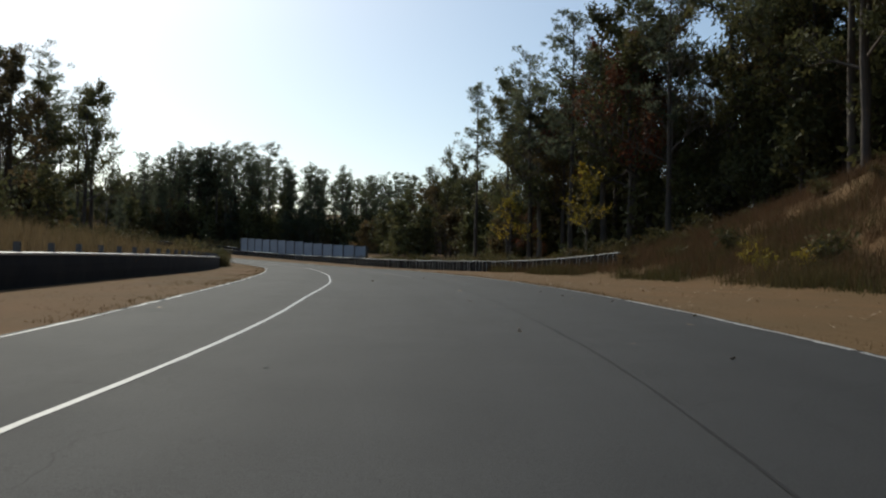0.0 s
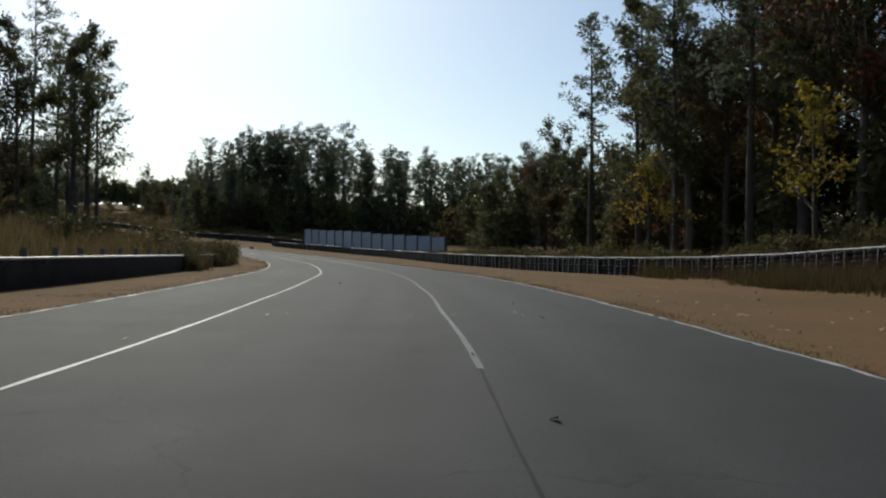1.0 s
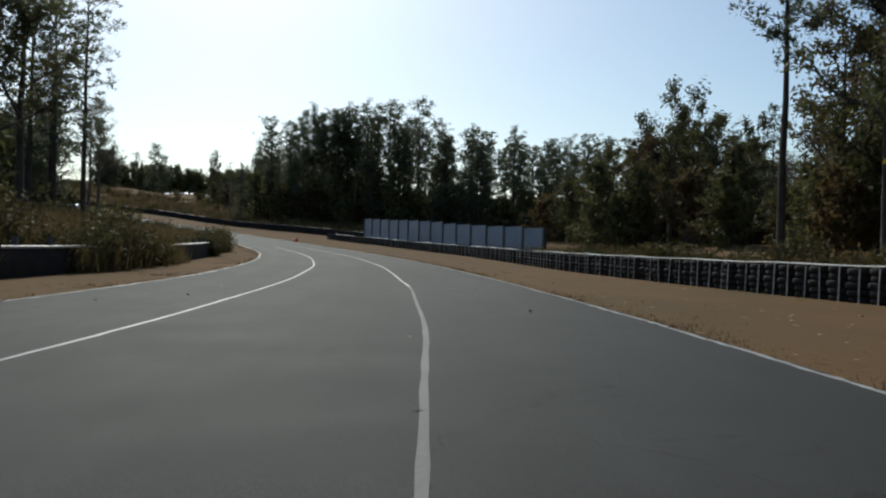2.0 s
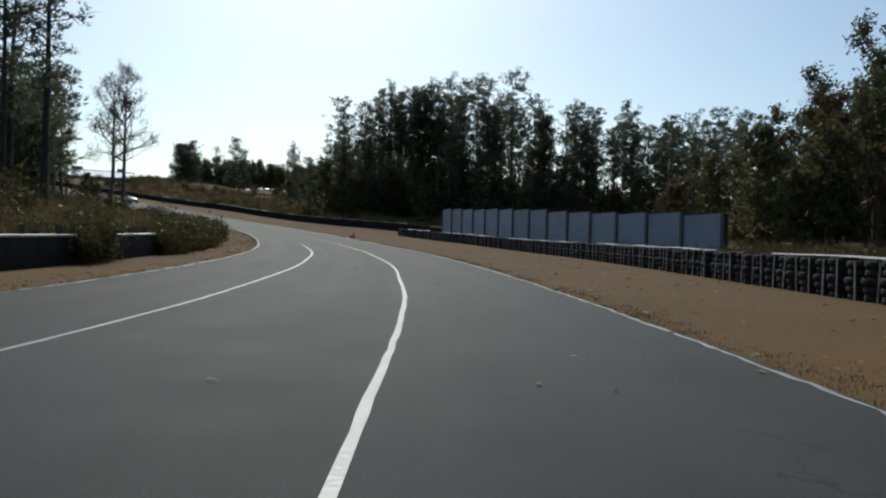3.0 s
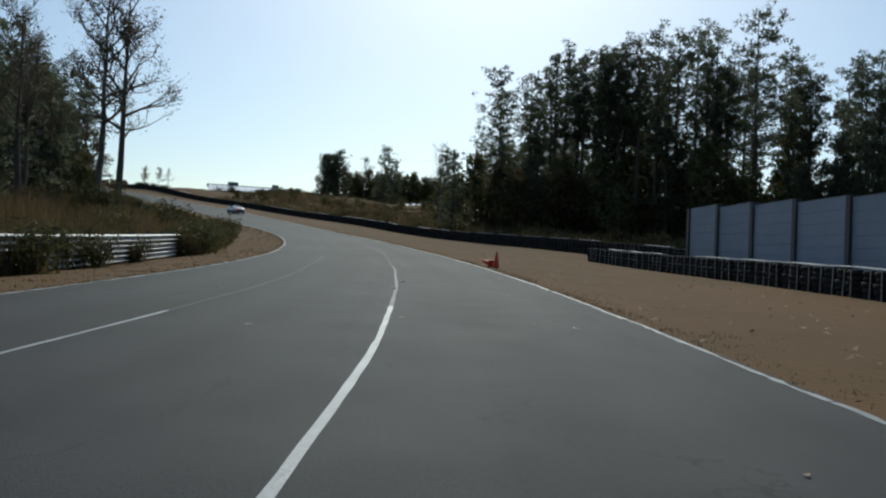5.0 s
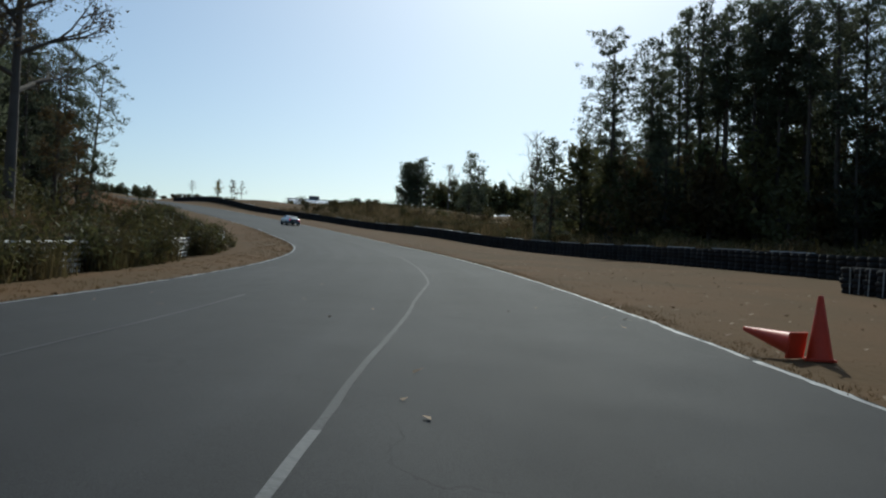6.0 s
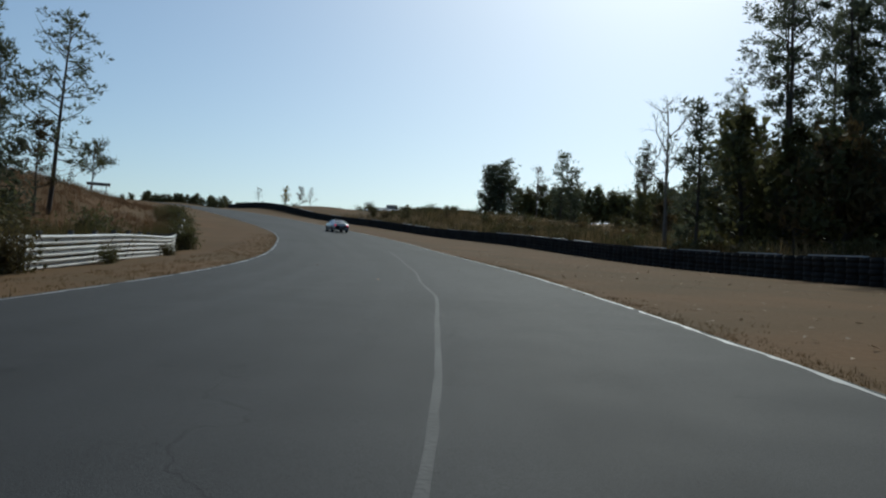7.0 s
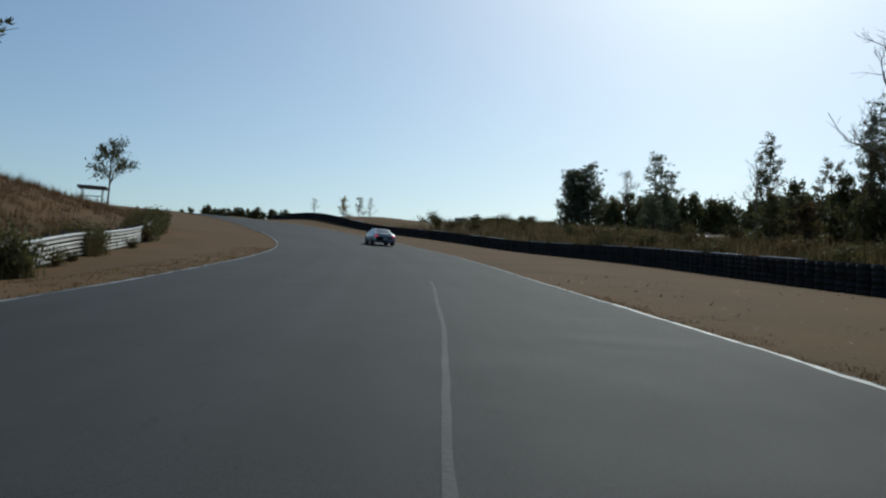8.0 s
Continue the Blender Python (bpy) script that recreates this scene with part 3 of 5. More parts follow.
EDGE_OAKS.put(-41.5, 91.5, 0.86, 150, 2)
PINES.put(-53.0, 111.5, 0.9, 10, 4)
PINES.put(-56.0, 108.0, 0.95, 70, 0)
PINES.put(-54.8, 109.6, 0.78, 170, 4)
PINES.put(-57.5, 112.4, 0.84, 270, 4)
PINES.put(-52.5, 99.0, 1.0, 310, 4)
TWINS.put(-76.6, 141.2, 0.93, 0, 0)
TWINS.put(-76.2, 142.6, 0.95, 130, 1)
TWINS.put(-80.5, 138.0, 0.80, 40, 1)
TWINS.put(-84.5, 140.5, 0.70, 90, 0)
THIN.put(-83.0, 133.0, 0.66, 210, 1)
UNDER.put(-80.0, 142.0, 0.42, 30, 0)
UNDER.put(-84.0, 145.0, 0.46, 130, 2)
BARES.put(-91.8, 206.0, 0.78, 200, 1)
PINES.put(-80.5, 202.6, 0.84, 70, 2)
for x, y, k, i in ((-77.6, 206.6, 0.90, 1), (-75.4, 209.0, 0.98, 3), (-73.4, 206.0, 0.96, 0), (-78.6, 211.5, 0.90, 3), (-71.2, 208.5, 1.0, 1), (-69.0, 205.6, 1.0, 3), (-66.0, 204.5, 1.0, 1), (-63.5, 206.0, 1.02, 0), (-61.0, 204.2, 1.04, 3), (-67.5, 209.0, 0.96, 2), (-64.8, 209.5, 1.0, 1)):
    PINES.put(x, y, k, 47 * k * y, i)
SMALL_PINES.put(-85.3, 199.2, 0.84, 70, 2)
PINES.put(-88.5, 212.0, 0.55, 170, 4)
OAKS.put(-93.0, 221.0, 0.62, 30, 0)

for x, y, k in ((17.5, 78, 1.2), (20.5, 71, 1.25), (23.5, 75, 1.2), (26, 66, 1.25), (29, 71, 1.2), (31, 61, 1.25), (34, 66, 1.2), (37, 57, 1.25), (40, 62, 1.2), (24, 83, 1.2), (43, 53, 1.2), (33, 52, 1.15), (28, 57, 1.1)):
    EDGE_OAKS.put(x, y, k, 61 * x)
for x, y, k in ((12.5, 105, 0.95), (15.5, 99, 1.0), (18.5, 104, 1.02), (21.5, 97, 1.05), (11, 111, 0.9), (24.5, 103, 1.05), (17, 111, 1.0), (26, 93, 1.05)):
    EDGE_OAKS.put(x, y, k, 43 * y)
for x, y, k in ((-7, 150, 0.62), (-3, 146, 0.66), (1, 150, 0.7), (4, 143, 0.7), (-1, 157, 0.72), (6, 150, 0.75), (9, 140, 0.72)):
    OAKS.put(x, y, k, 77 * y)
for x, y, k in ((-8, 146, 1.1), (-3, 141, 1.15), (2, 139, 1.15), (7, 137, 1.1), (-12, 156, 0.95), (-16, 160, 0.9)):
    UNDER.put(x, y, k, 53 * y)
# woodland on the outside of the bend, behind the tyre wall and the bank
for k in range(96):
    s, back = plan.uniform(2, 102), plan.uniform(0, 1) ** 1.3
    x, y, z, h = place(s, -(27 + 2.0 * plan.normal() + 34 * back))
    if x > 5:
        r = plan.random()
        (PINES if r < 0.36 else (EDGE_OAKS if back < 0.55 else OAKS) if r < 0.88 else REDS if r < 0.91 else THIN).put(x, y, plan.uniform(0.85, 1.12), turn(), 0 if 0.88 <= r < 0.91 else None)
for k in range(46):
    x, y, z, h = place(plan.uniform(36, 106), -(29 + plan.uniform(0, 26)))
    if x > 6:
        UNDER.put(x, y, plan.uniform(0.55, 1.0), turn())
for k in range(34):
    x, y, z, h = place(plan.uniform(20, 84), -(40 + plan.uniform(0, 26)))
    if x > 14:
        OAKS.put(x, y, plan.uniform(0.85, 1.1), turn())
rows = [place(plan.uniform(4, 98), -(32 + plan.uniform(0, 14)))[:2] for k in range(40)]
thicket("wood_thicket", "dense olive undergrowth filling the wood", "thicket", NEAR_UNDER, [(x, y, float(plan.uniform(0.9, 1.35)), turn()) for x, y in rows if x > 9])
# far wood across the bend: a front row, a deep middle, and thick undergrowth
for k in range(122):
    x = -83 + 131 * (k + plan.random()) / 122
    y = 204 + 0.0012 * (x + 40) ** 2 + 40 * plan.random() ** 1.7
    r = plan.random()
    small = 0.80 + 0.22 * math.exp(-((x + 58) / 22) ** 2) + 0.12 * float(ease(x, -45, -25))
    if x > -8 and r < 0.5:
        OAKS.put(x, y, plan.uniform(0.75, 0.98), turn())
    else:
        ((DEEP_PINES if y > 219 + 0.0012 * (x + 40) ** 2 else PINES) if r < 0.78 else OAKS if r < 0.92 else BARES).put(x, y, plan.uniform(0.82, 1.03) * small * (0.8 if 0.78 <= r < 0.92 else 1), turn())
for k in range(110):
    x = -84 + 132 * (k + plan.random()) / 110
    y = 197 + 0.0012 * (x + 40) ** 2 + 14 * plan.random() - 18 * float(ease(x, 0, 40))
    (UNDER if plan.random() < 0.7 else SMALL_PINES).put(x, y, plan.uniform(0.75, 1.25), turn())
rows = [-80 + 126 * (k + plan.random()) / 64 for k in range(64)]
thicket("far_thicket", "dense dark undergrowth in the far wood", "thicket", UNDER.grown, [(x, 207 + 0.0012 * (x + 40) ** 2 + 16 * float(plan.random()), float(plan.uniform(0.9, 1.25)), turn()) for x in rows])
for k in range(34):
    (DEEP_PINES if plan.random() < 0.5 else OAKS).put(plan.uniform(16, 50), plan.uniform(110, 195), plan.uniform(0.75, 1.0), turn())
for k in range(22):
    x = -72 + 60 * (k + plan.random()) / 22
    PINES.put(x, 203 + 0.0012 * (x + 40) ** 2 + 7 * plan.random(), plan.uniform(0.86, 1.04) * (0.84 + 0.2 * math.exp(-((x + 58) / 22) ** 2)), turn(), (0, 2, 1, 3)[k % 4])
# scrubby edge of the wood beyond the sound barrier's near end
for k in range(34):
    u = plan.random()
    UNDER.put(-6 + 30 * u + 3 * plan.normal(), 138 - 20 * u + 14 * plan.random(), plan.uniform(0.45, 0.85), turn())
for k in range(22):
    u = plan.random()
    (OAKS if plan.random() < 0.55 else THIN).put(-2 + 30 * u + 3 * plan.normal(), 158 - 22 * u + 22 * plan.random(), plan.uniform(0.72, 1.0), turn())
# wood further up the slope
for k in range(58):
    x = plan.uniform(-138, -64)
    y = 266 + 24 * plan.random() - 0.25 * min(0, x + 110)
    (PINES if plan.random() < 0.6 else OAKS if plan.random() < 0.7 else THIN).put(x, y, plan.uniform(0.6, 0.82), turn())
for k in range(26):
    UNDER.put(plan.uniform(-129, -62), plan.uniform(258, 268), plan.uniform(0.6, 1.0), turn())
rows = [-136 + 78 * (k + plan.random()) / 46 for k in range(46)]
thicket("slope_thicket", "dense olive undergrowth in the wood up the slope", "thicket", UNDER.grown, [(x, 262 - 0.25 * min(0, x + 110) + 18 * float(plan.random()), float(plan.uniform(0.65, 1.1)), turn()) for x in rows])
rows = [-83 - 9 * (k + plan.random()) / 10 for k in range(10)]
thicket("edge_thicket", "low olive undergrowth along the wood's edge", "thicket", UNDER.grown, [(x, 203 - 2.0 * (x + 84) + 8 * float(plan.random()), float(plan.uniform(0.6, 1.0)), turn()) for x in rows])
BARES.put(-159.5, 311.5, 1.05, 200, 1)
# clump that stands alone on the slope
for x, y, k in ((-199.5, 299.0, 1.18), (-196.5, 302.0, 1.2), (-202.0, 303.0, 0.95), (-197.5, 305.5, 1.0), (-183.0, 309.0, 1.4), (-181.0, 311.0, 1.2), (-199.0, 302.5, 1.2), (-195.5, 299.5, 1.1), (-201.0, 300.0, 1.15), (-179.0, 309.5, 0.7), (-185.5, 311.5, 0.75), (-200.5, 301.5, 1.2), (-197.8, 300.5, 1.25), (-202.6, 301.0, 1.1)):
    SMALL_PINES.put(x, y, k, turn())
THIN.put(-190.5, 308.0, 0.84, 40, 0)
# small trees on the crest, and one on the knoll
for x, y, k, kind in ((-246.8, 264.4, 0.42, YELLOWS), (-242.5, 266.5, 0.33, OAKS), (-240.5, 268.5, 0.42, THIN), (-254.0, 259.9, 0.32, THIN), (-248.2, 265.2, 0.32, YELLOWS)):
    kind.put(x, y, k * (1.5 if kind is YELLOWS else 1), turn())
KNOLL.put(-190.0, 192.5, 0.98, 15, 0)
# inside of the bend
for k in range(34):
    x, y, z, h = place(plan.uniform(36, 92), 23 + 30 * plan.random())
    (PINES if plan.random() < 0.25 else OAKS).put(x, y, plan.uniform(0.82, 1.02), turn())
for k in range(20):
    x, y, z, h = place(plan.uniform(46, 98), 21 + 16 * plan.random())
    UNDER.put(x, y, plan.uniform(0.5, 0.8), turn())
for k in range(34):
    x, y, z, h = place(plan.uniform(116, 172), 24 + 26 * plan.random())
    (SMALL_PINES if plan.random() < 0.6 else UNDER).put(x, y, plan.uniform(0.75, 1.15), turn())
for x, y, k in ((-106, 159.5, 0.60), (-102.5, 157.5, 0.58), (-110, 158, 0.64), (-113, 161.5, 0.56), (-99.5, 154, 0.60), (-117, 158, 0.68), (-104, 152.5, 0.66), (-109, 151, 0.70), (-97, 149, 0.64), (-113, 153, 0.7)):
    PINES.put(x - 1.5, y - 1.5, k, turn(), 4)
    SMALL_PINES.put(x - 3.4, y - 3.0, k * 1.75, turn())
for x, y, k in ((-107.5, 161.5, 0.85), (-104, 156, 0.8), (-111.5, 161, 0.8), (-115.5, 162.5, 0.7), (-100.5, 151.5, 0.9), (-107, 155, 1.0)):
    SMALL_PINES.put(x - 1.5, y - 1.5, k, turn())
SLENDER.put(-121.2, 166.6, 1.0, 30, 0, lean=(0, 4))
OAKS.put(-119.8, 165.2, 0.36, 70, 2)
OAKS.put(-95.5, 152.5, 0.40, 20, 2)
for x, y, k in ((-72.6, 129, 1.05), (-69.5, 124.5, 1.0), (-77, 127.5, 1.15), (-81, 134.5, 1.05), (-86, 138, 1.1), (-90.5, 145.5, 1.0), (-94, 141, 1.15)):
    SMALL_PINES.put(x, y, k, turn())

# ---------------------------------------------------------------- markings on the track
def line(name, s0, s1, at, width, mat, label, lift=0.004, step=0.4, wobble=0.0, seed=1, chips=0.004):
    f = at if callable(at) else (lambda s: at)
    return tagged(new(name, ribbon(name, s0, s1, lambda s: f(s) - width / 2, lambda s: f(s) + width / 2, lift, mat, step, wobble, seed, 2, chips)), label, "road marking", kind="structure")


dash = np.random.default_rng(5)
at_s = -30.0
while at_s < 300:
    run = float(dash.uniform(3, 13))
    line("edge_line_right", at_s, at_s + run, lambda s: -half(s) + 0.07 + 0.025 * math.sin(s * 1.7) * math.sin(s * 0.43), float(dash.uniform(0.05, 0.075)), PAINT, "worn white edge line on asphalt", step=0.2, chips=0.012, seed=int(at_s * 10) + 500)
    at_s += run + float(dash.uniform(0.05, 0.5))
line("edge_line_left", -30, 300, lambda s: half(s) - 0.10, 0.05, PAINT, "faint worn white edge line on asphalt", chips=0.02, seed=2)


def inner_seam(s):
    return float(np.interp(s, (0, 15, 25, 48, 58, 74, 85, 93, 105, 115, 123, 131, 146, 160), (2.04, 1.95, 1.75, 1.88, 1.7, 1.63, 1.47, 1.42, 1.44, 1.5, 1.7, 1.66, 1.98, 2.0))) + 0.02 * math.sin(s * 0.5)


# the sheen painted into the inner seam weakens further along
line("seam_line_inner_dull", 126, 152, inner_seam, 0.05, FAINT_SEAL, "grey seam line along the track with a faint painted sheen", seed=6)
line("seam_line_inner", -20, 126, inner_seam, 0.06, SEAL, "wavy seam line along the track with a pale painted sheen", wobble=0.002, seed=5)


def outer_seam(s):
    return float(np.interp(s, (26, 42, 56, 68, 79, 83, 90, 101, 104, 108, 113, 116, 119, 128, 131, 145, 152, 158, 164, 177, 181, 190, 194, 206),
                           (-1.6, -1.6, -1.65, -1.62, -1.47, -1.54, -1.48, -1.44, -1.31, -1.24, -1.23, -1.20, -1.11, -1.05, -0.98, -0.86, -0.92, -1.2, -1.25, -1.12, -0.9, -0.84, -0.92, -1.42))) + 0.02 * math.sin(s * 0.7)


# outer seam in pieces, each with its own strength of painted sheen
line("seam_line_fading", 128, 143, outer_seam, 0.064, MID_SEAL, "pale seam line along the track with a weaker painted sheen", seed=14)
line("seam_line_start", 32, 70, outer_seam, 0.062, MID_SEAL, "pale seam line along the track with a weaker painted sheen", seed=15)
line("seam_line_outer", 70, 128, outer_seam, 0.068, SEAL, "wavy seam line along the track with a pale painted sheen", seed=8)
line("seam_line_dull", 143, 206, outer_seam, 0.06, FAINT_SEAL, "grey seam line along the track with a faint painted sheen", seed=9)
line("tar_seam_near", -25, 33, outer_seam, 0.022, TAR, "dark tar seam along the track", seed=11)



# ---------------------------------------------------------------- barriers
def lathe(profile, sides):
    v = [(r * math.cos(2 * math.pi * k / sides), r * math.sin(2 * math.pi * k / sides), z) for r, z in profile for k in range(sides)]
    f = [(i * sides + k, i * sides + (k + 1) % sides, (i + 1) * sides + (k + 1) % sides, (i + 1) * sides + k) for i in range(len(profile) - 1) for k in range(sides)]
    return np.array(v), f


def box_heap(h, size, at, turn_deg=0.0, tilt=0.0):
    """A box with slightly chamfered upright edges, added to a heap."""
    x, y, z = (0.5 * v for v in size)
    c = min(x, y, z) * 0.18
    ring = [(-x + c, -y), (x - c, -y), (x, -y + c), (x, y - c), (x - c, y), (-x + c, y), (-x, y - c), (-x, -y + c)]
    v = np.array([(a, b, -z) for a, b in ring] + [(a, b, z) for a, b in ring])
    m = np.array(pose(0, 0, 0, 0, tilt, turn_deg).to_3x3())
    f = [(k, (k + 1) % 8, 8 + (k + 1) % 8, 8 + k) for k in range(8)] + [tuple(range(7, -1, -1)), tuple(range(8, 16))]
    h.add(v @ m.T + np.array(at), f)


def box_mesh(name, size, mat, at=(0, 0, 0)):
    h = Heap()
    box_heap(h, size, at)
    return h.mesh(name, mat)


TYRE = mesh("tyre", *lathe([(0.20, 0.03), (0.28, 0.0), (0.315, 0.05), (0.32, 0.11), (0.315, 0.17), (0.28, 0.22), (0.20, 0.19)], 12), RUBBER, True)
STACK = Heap()
for k in range(5):
    v, f = lathe([(0.20, 0.03), (0.30, 0.0), (0.32, 0.11), (0.30, 0.22), (0.20, 0.19)], 9)
    STACK.add(v + np.array((0.02 * math.sin(k * 2.1), 0.02 * math.cos(k * 1.7), 0.22 * k)), f)
STACK = STACK.mesh("tyre_stack", RUBBER, True)


def along(knots, spacing):
    """Places at even spacing on a line given by knots of (s, d): x, y, z, heading."""
    k = np.array(knots, float)
    fine = np.linspace(k[0, 0], k[-1, 0], 600)
    # smooth the offsets, so that the line bends gently
    d = np.interp(fine, k[:, 0], k[:, 1])
    d = np.convolve(np.pad(d, 20, mode="edge"), np.ones(41) / 41, "valid")
    i = np.interp(fine, ROAD_S, np.arange(len(ROAD_S)))
    p = np.stack([np.interp(i, np.arange(len(ROAD)), ROAD[:, j]) for j in range(2)], 1) + np.stack([np.interp(i, np.arange(len(ROAD)), LEFT[:, j]) for j in range(2)], 1) * d[:, None]
    run = np.r_[0, np.cumsum(np.hypot(*np.diff(p, axis=0).T))]
    e = np.arange(0, run[-1], spacing)
    q = np.stack([np.interp(e, run, p[:, j]) for j in range(2)], 1)
    t = np.gradient(q, axis=0)
    z = ground_height(q[:, 0], q[:, 1])
    return [(float(a), float(b), float(c), math.degrees(math.atan2(v, u))) for (a, b), c, (u, v) in zip(q, z, t)]


WALL_A = [(46, -17.4), (58, -15), (64, -13.2), (72, -12), (86, -10.8), (97, -11.6), (108, -12.8), (118, -13.9), (126, -14.4), (144, -14.7), (163.5, -15.2)]
WALL_B = [(148, -21.5), (172, -20), (190, -18.6), (214, -17), (249, -18), (290, -18), (330, -15)]
rng = np.random.default_rng(17)

stack = thing("tyre_stack", "stack of old black tyres standing in a barrier", "tyre stack", pose(0, 0, -500), "tyre stacks")
for k in range(5):
    part("tyre", TYRE, stack, "", pose(0.03 * math.sin(k * 2.3), 0.03 * math.cos(k * 1.9), 0.218 * k, 0, 0, 37 * k))
# a narrow pale strip stands upright at the front of each stack
STRIP_MESH = Heap()
box_heap(STRIP_MESH, (0.045, 0.02, 1.06), (0.31, -0.30, 0.54), 0, 2)
part("strap", STRIP_MESH.mesh("strap", PALE_STRIP), stack, "pale upright strip")
row = along(WALL_A, 0.655)
for i, (x, y, z, h) in enumerate(row):
    m = pose(x + rng.normal(0, 0.03), y + rng.normal(0, 0.03), z - 0.02, rng.normal(0, 1.2), rng.normal(0, 1.2), h + 180 + rng.normal(0, 6)) @ Matrix.Diagonal((1, 1, rng.uniform(0.77, 0.83), 1))
    if i == 0:
        stack.matrix_basis = m
        first_scale = stack.scale.copy()
    else:
        copy_thing(stack, m @ Matrix.Diagonal([1 / v for v in first_scale] + [1]))
# an added pale strip along the top stands for the stacks' sunlit upper edge
for i in range(0, len(row) - 6, 6):
    if i % 5 == 3 and i > 60:
        continue
    h = Heap()
    seg = row[i:i + 7]
    v, f = [], []
    for x, y, z, a in seg:
        n = np.array((-math.sin(radians(a)), math.cos(radians(a))))
        for o, u in ((-0.17, 0), (-0.15, 0.03), (0.15, 0.03), (0.17, 0)):
            v.append((x + n[0] * o, y + n[1] * o, z + 0.885 + u + 0.012 * math.sin(x * 3)))
    f = [(4 * a + b, 4 * a + (b + 1) % 4, 4 * a + 4 + (b + 1) % 4, 4 * a + 4 + b) for a in range(len(seg) - 1) for b in range(4)]
    h.add(np.array(v), f + [(3, 2, 1, 0), tuple(4 * (len(seg) - 1) + k for k in range(4))])
    tagged(new("belt_strip", h.mesh("belt_strip", LIT_TOP)), "added pale strip for the sunlit tops of the tyre stacks", "belt", "belt strips")
row = along(WALL_B, 0.655)
for i in range(0, len(row) - 8, 8):
    x, y, z, h = row[i]
    sec = thing("tyre_wall", "row of black tyre stacks with a pale top strip", "tyre wall", pose(x, y, z, 0, 0, 0), "tyre wall sections")
    for j in range(8):
        a, b, c, g = row[i + j]
        part("tyre_stack", STACK, sec, "", pose(a - x + rng.normal(0, 0.03), b - y + rng.normal(0, 0.03), c - z - 0.03, 0, 0, 40 * j) @ Matrix.Diagonal((1, 1, 1.02, 1)))
    # most sections get an added pale strip in place of sunlit tops
    if rng.random() < 0.72:
        hp = Heap()
        a0, a1 = row[i], row[i + 7]
        mid = [(a0[k] + a1[k]) / 2 - (x, y, z)[k] for k in range(3)]
        ln = math.hypot(a1[0] - a0[0], a1[1] - a0[1])
        slope = math.degrees(math.atan2(a1[2] - a0[2], ln))
        g = math.degrees(math.atan2(a1[1] - a0[1], a1[0] - a0[0]))
        box_heap(hp, (ln * rng.uniform(0.5, 1.0), 0.28, 0.05), (mid[0], mid[1], mid[2] + 1.13), g, -slope)
        part("belt_strip", hp.mesh("belt_strip", LIT_TOP), sec, "added pale strip for the sunlit tops")

# w-section steel rails
RAIL = [(-0.03, -0.128), (0.02, -0.125), (0.085, -0.088), (0.085, -0.068), (-0.02, -0.02), (-0.02, 0.02), (0.085, 0.068), (0.085, 0.088), (0.02, 0.125), (-0.03, 0.128)]


def w_beam(points, lift, mat, thick=0.006):
    """A corrugated rail through the points, its waves towards the track."""
    v, n = [], len(RAIL)
    for x, y, z, a in points:
        nx, ny = math.sin(radians(a)), -math.cos(radians(a))
        for o, u in RAIL:
            v.append((x + nx * o, y + ny * o, z + lift + u))
        for o, u in RAIL[::-1]:
            v.append((x + nx * (o - thick), y + ny * (o - thick), z + lift + u))
    k = 2 * n
    f = [(a * k + b, a * k + (b + 1) % k, (a + 1) * k + (b + 1) % k, (a + 1) * k + b) for a in range(len(points) - 1) for b in range(k)]
    return mesh("rail", np.array(v), f + [tuple(range(k - 1, -1, -1)), tuple((len(points) - 1) * k + b for b in range(k))], mat)


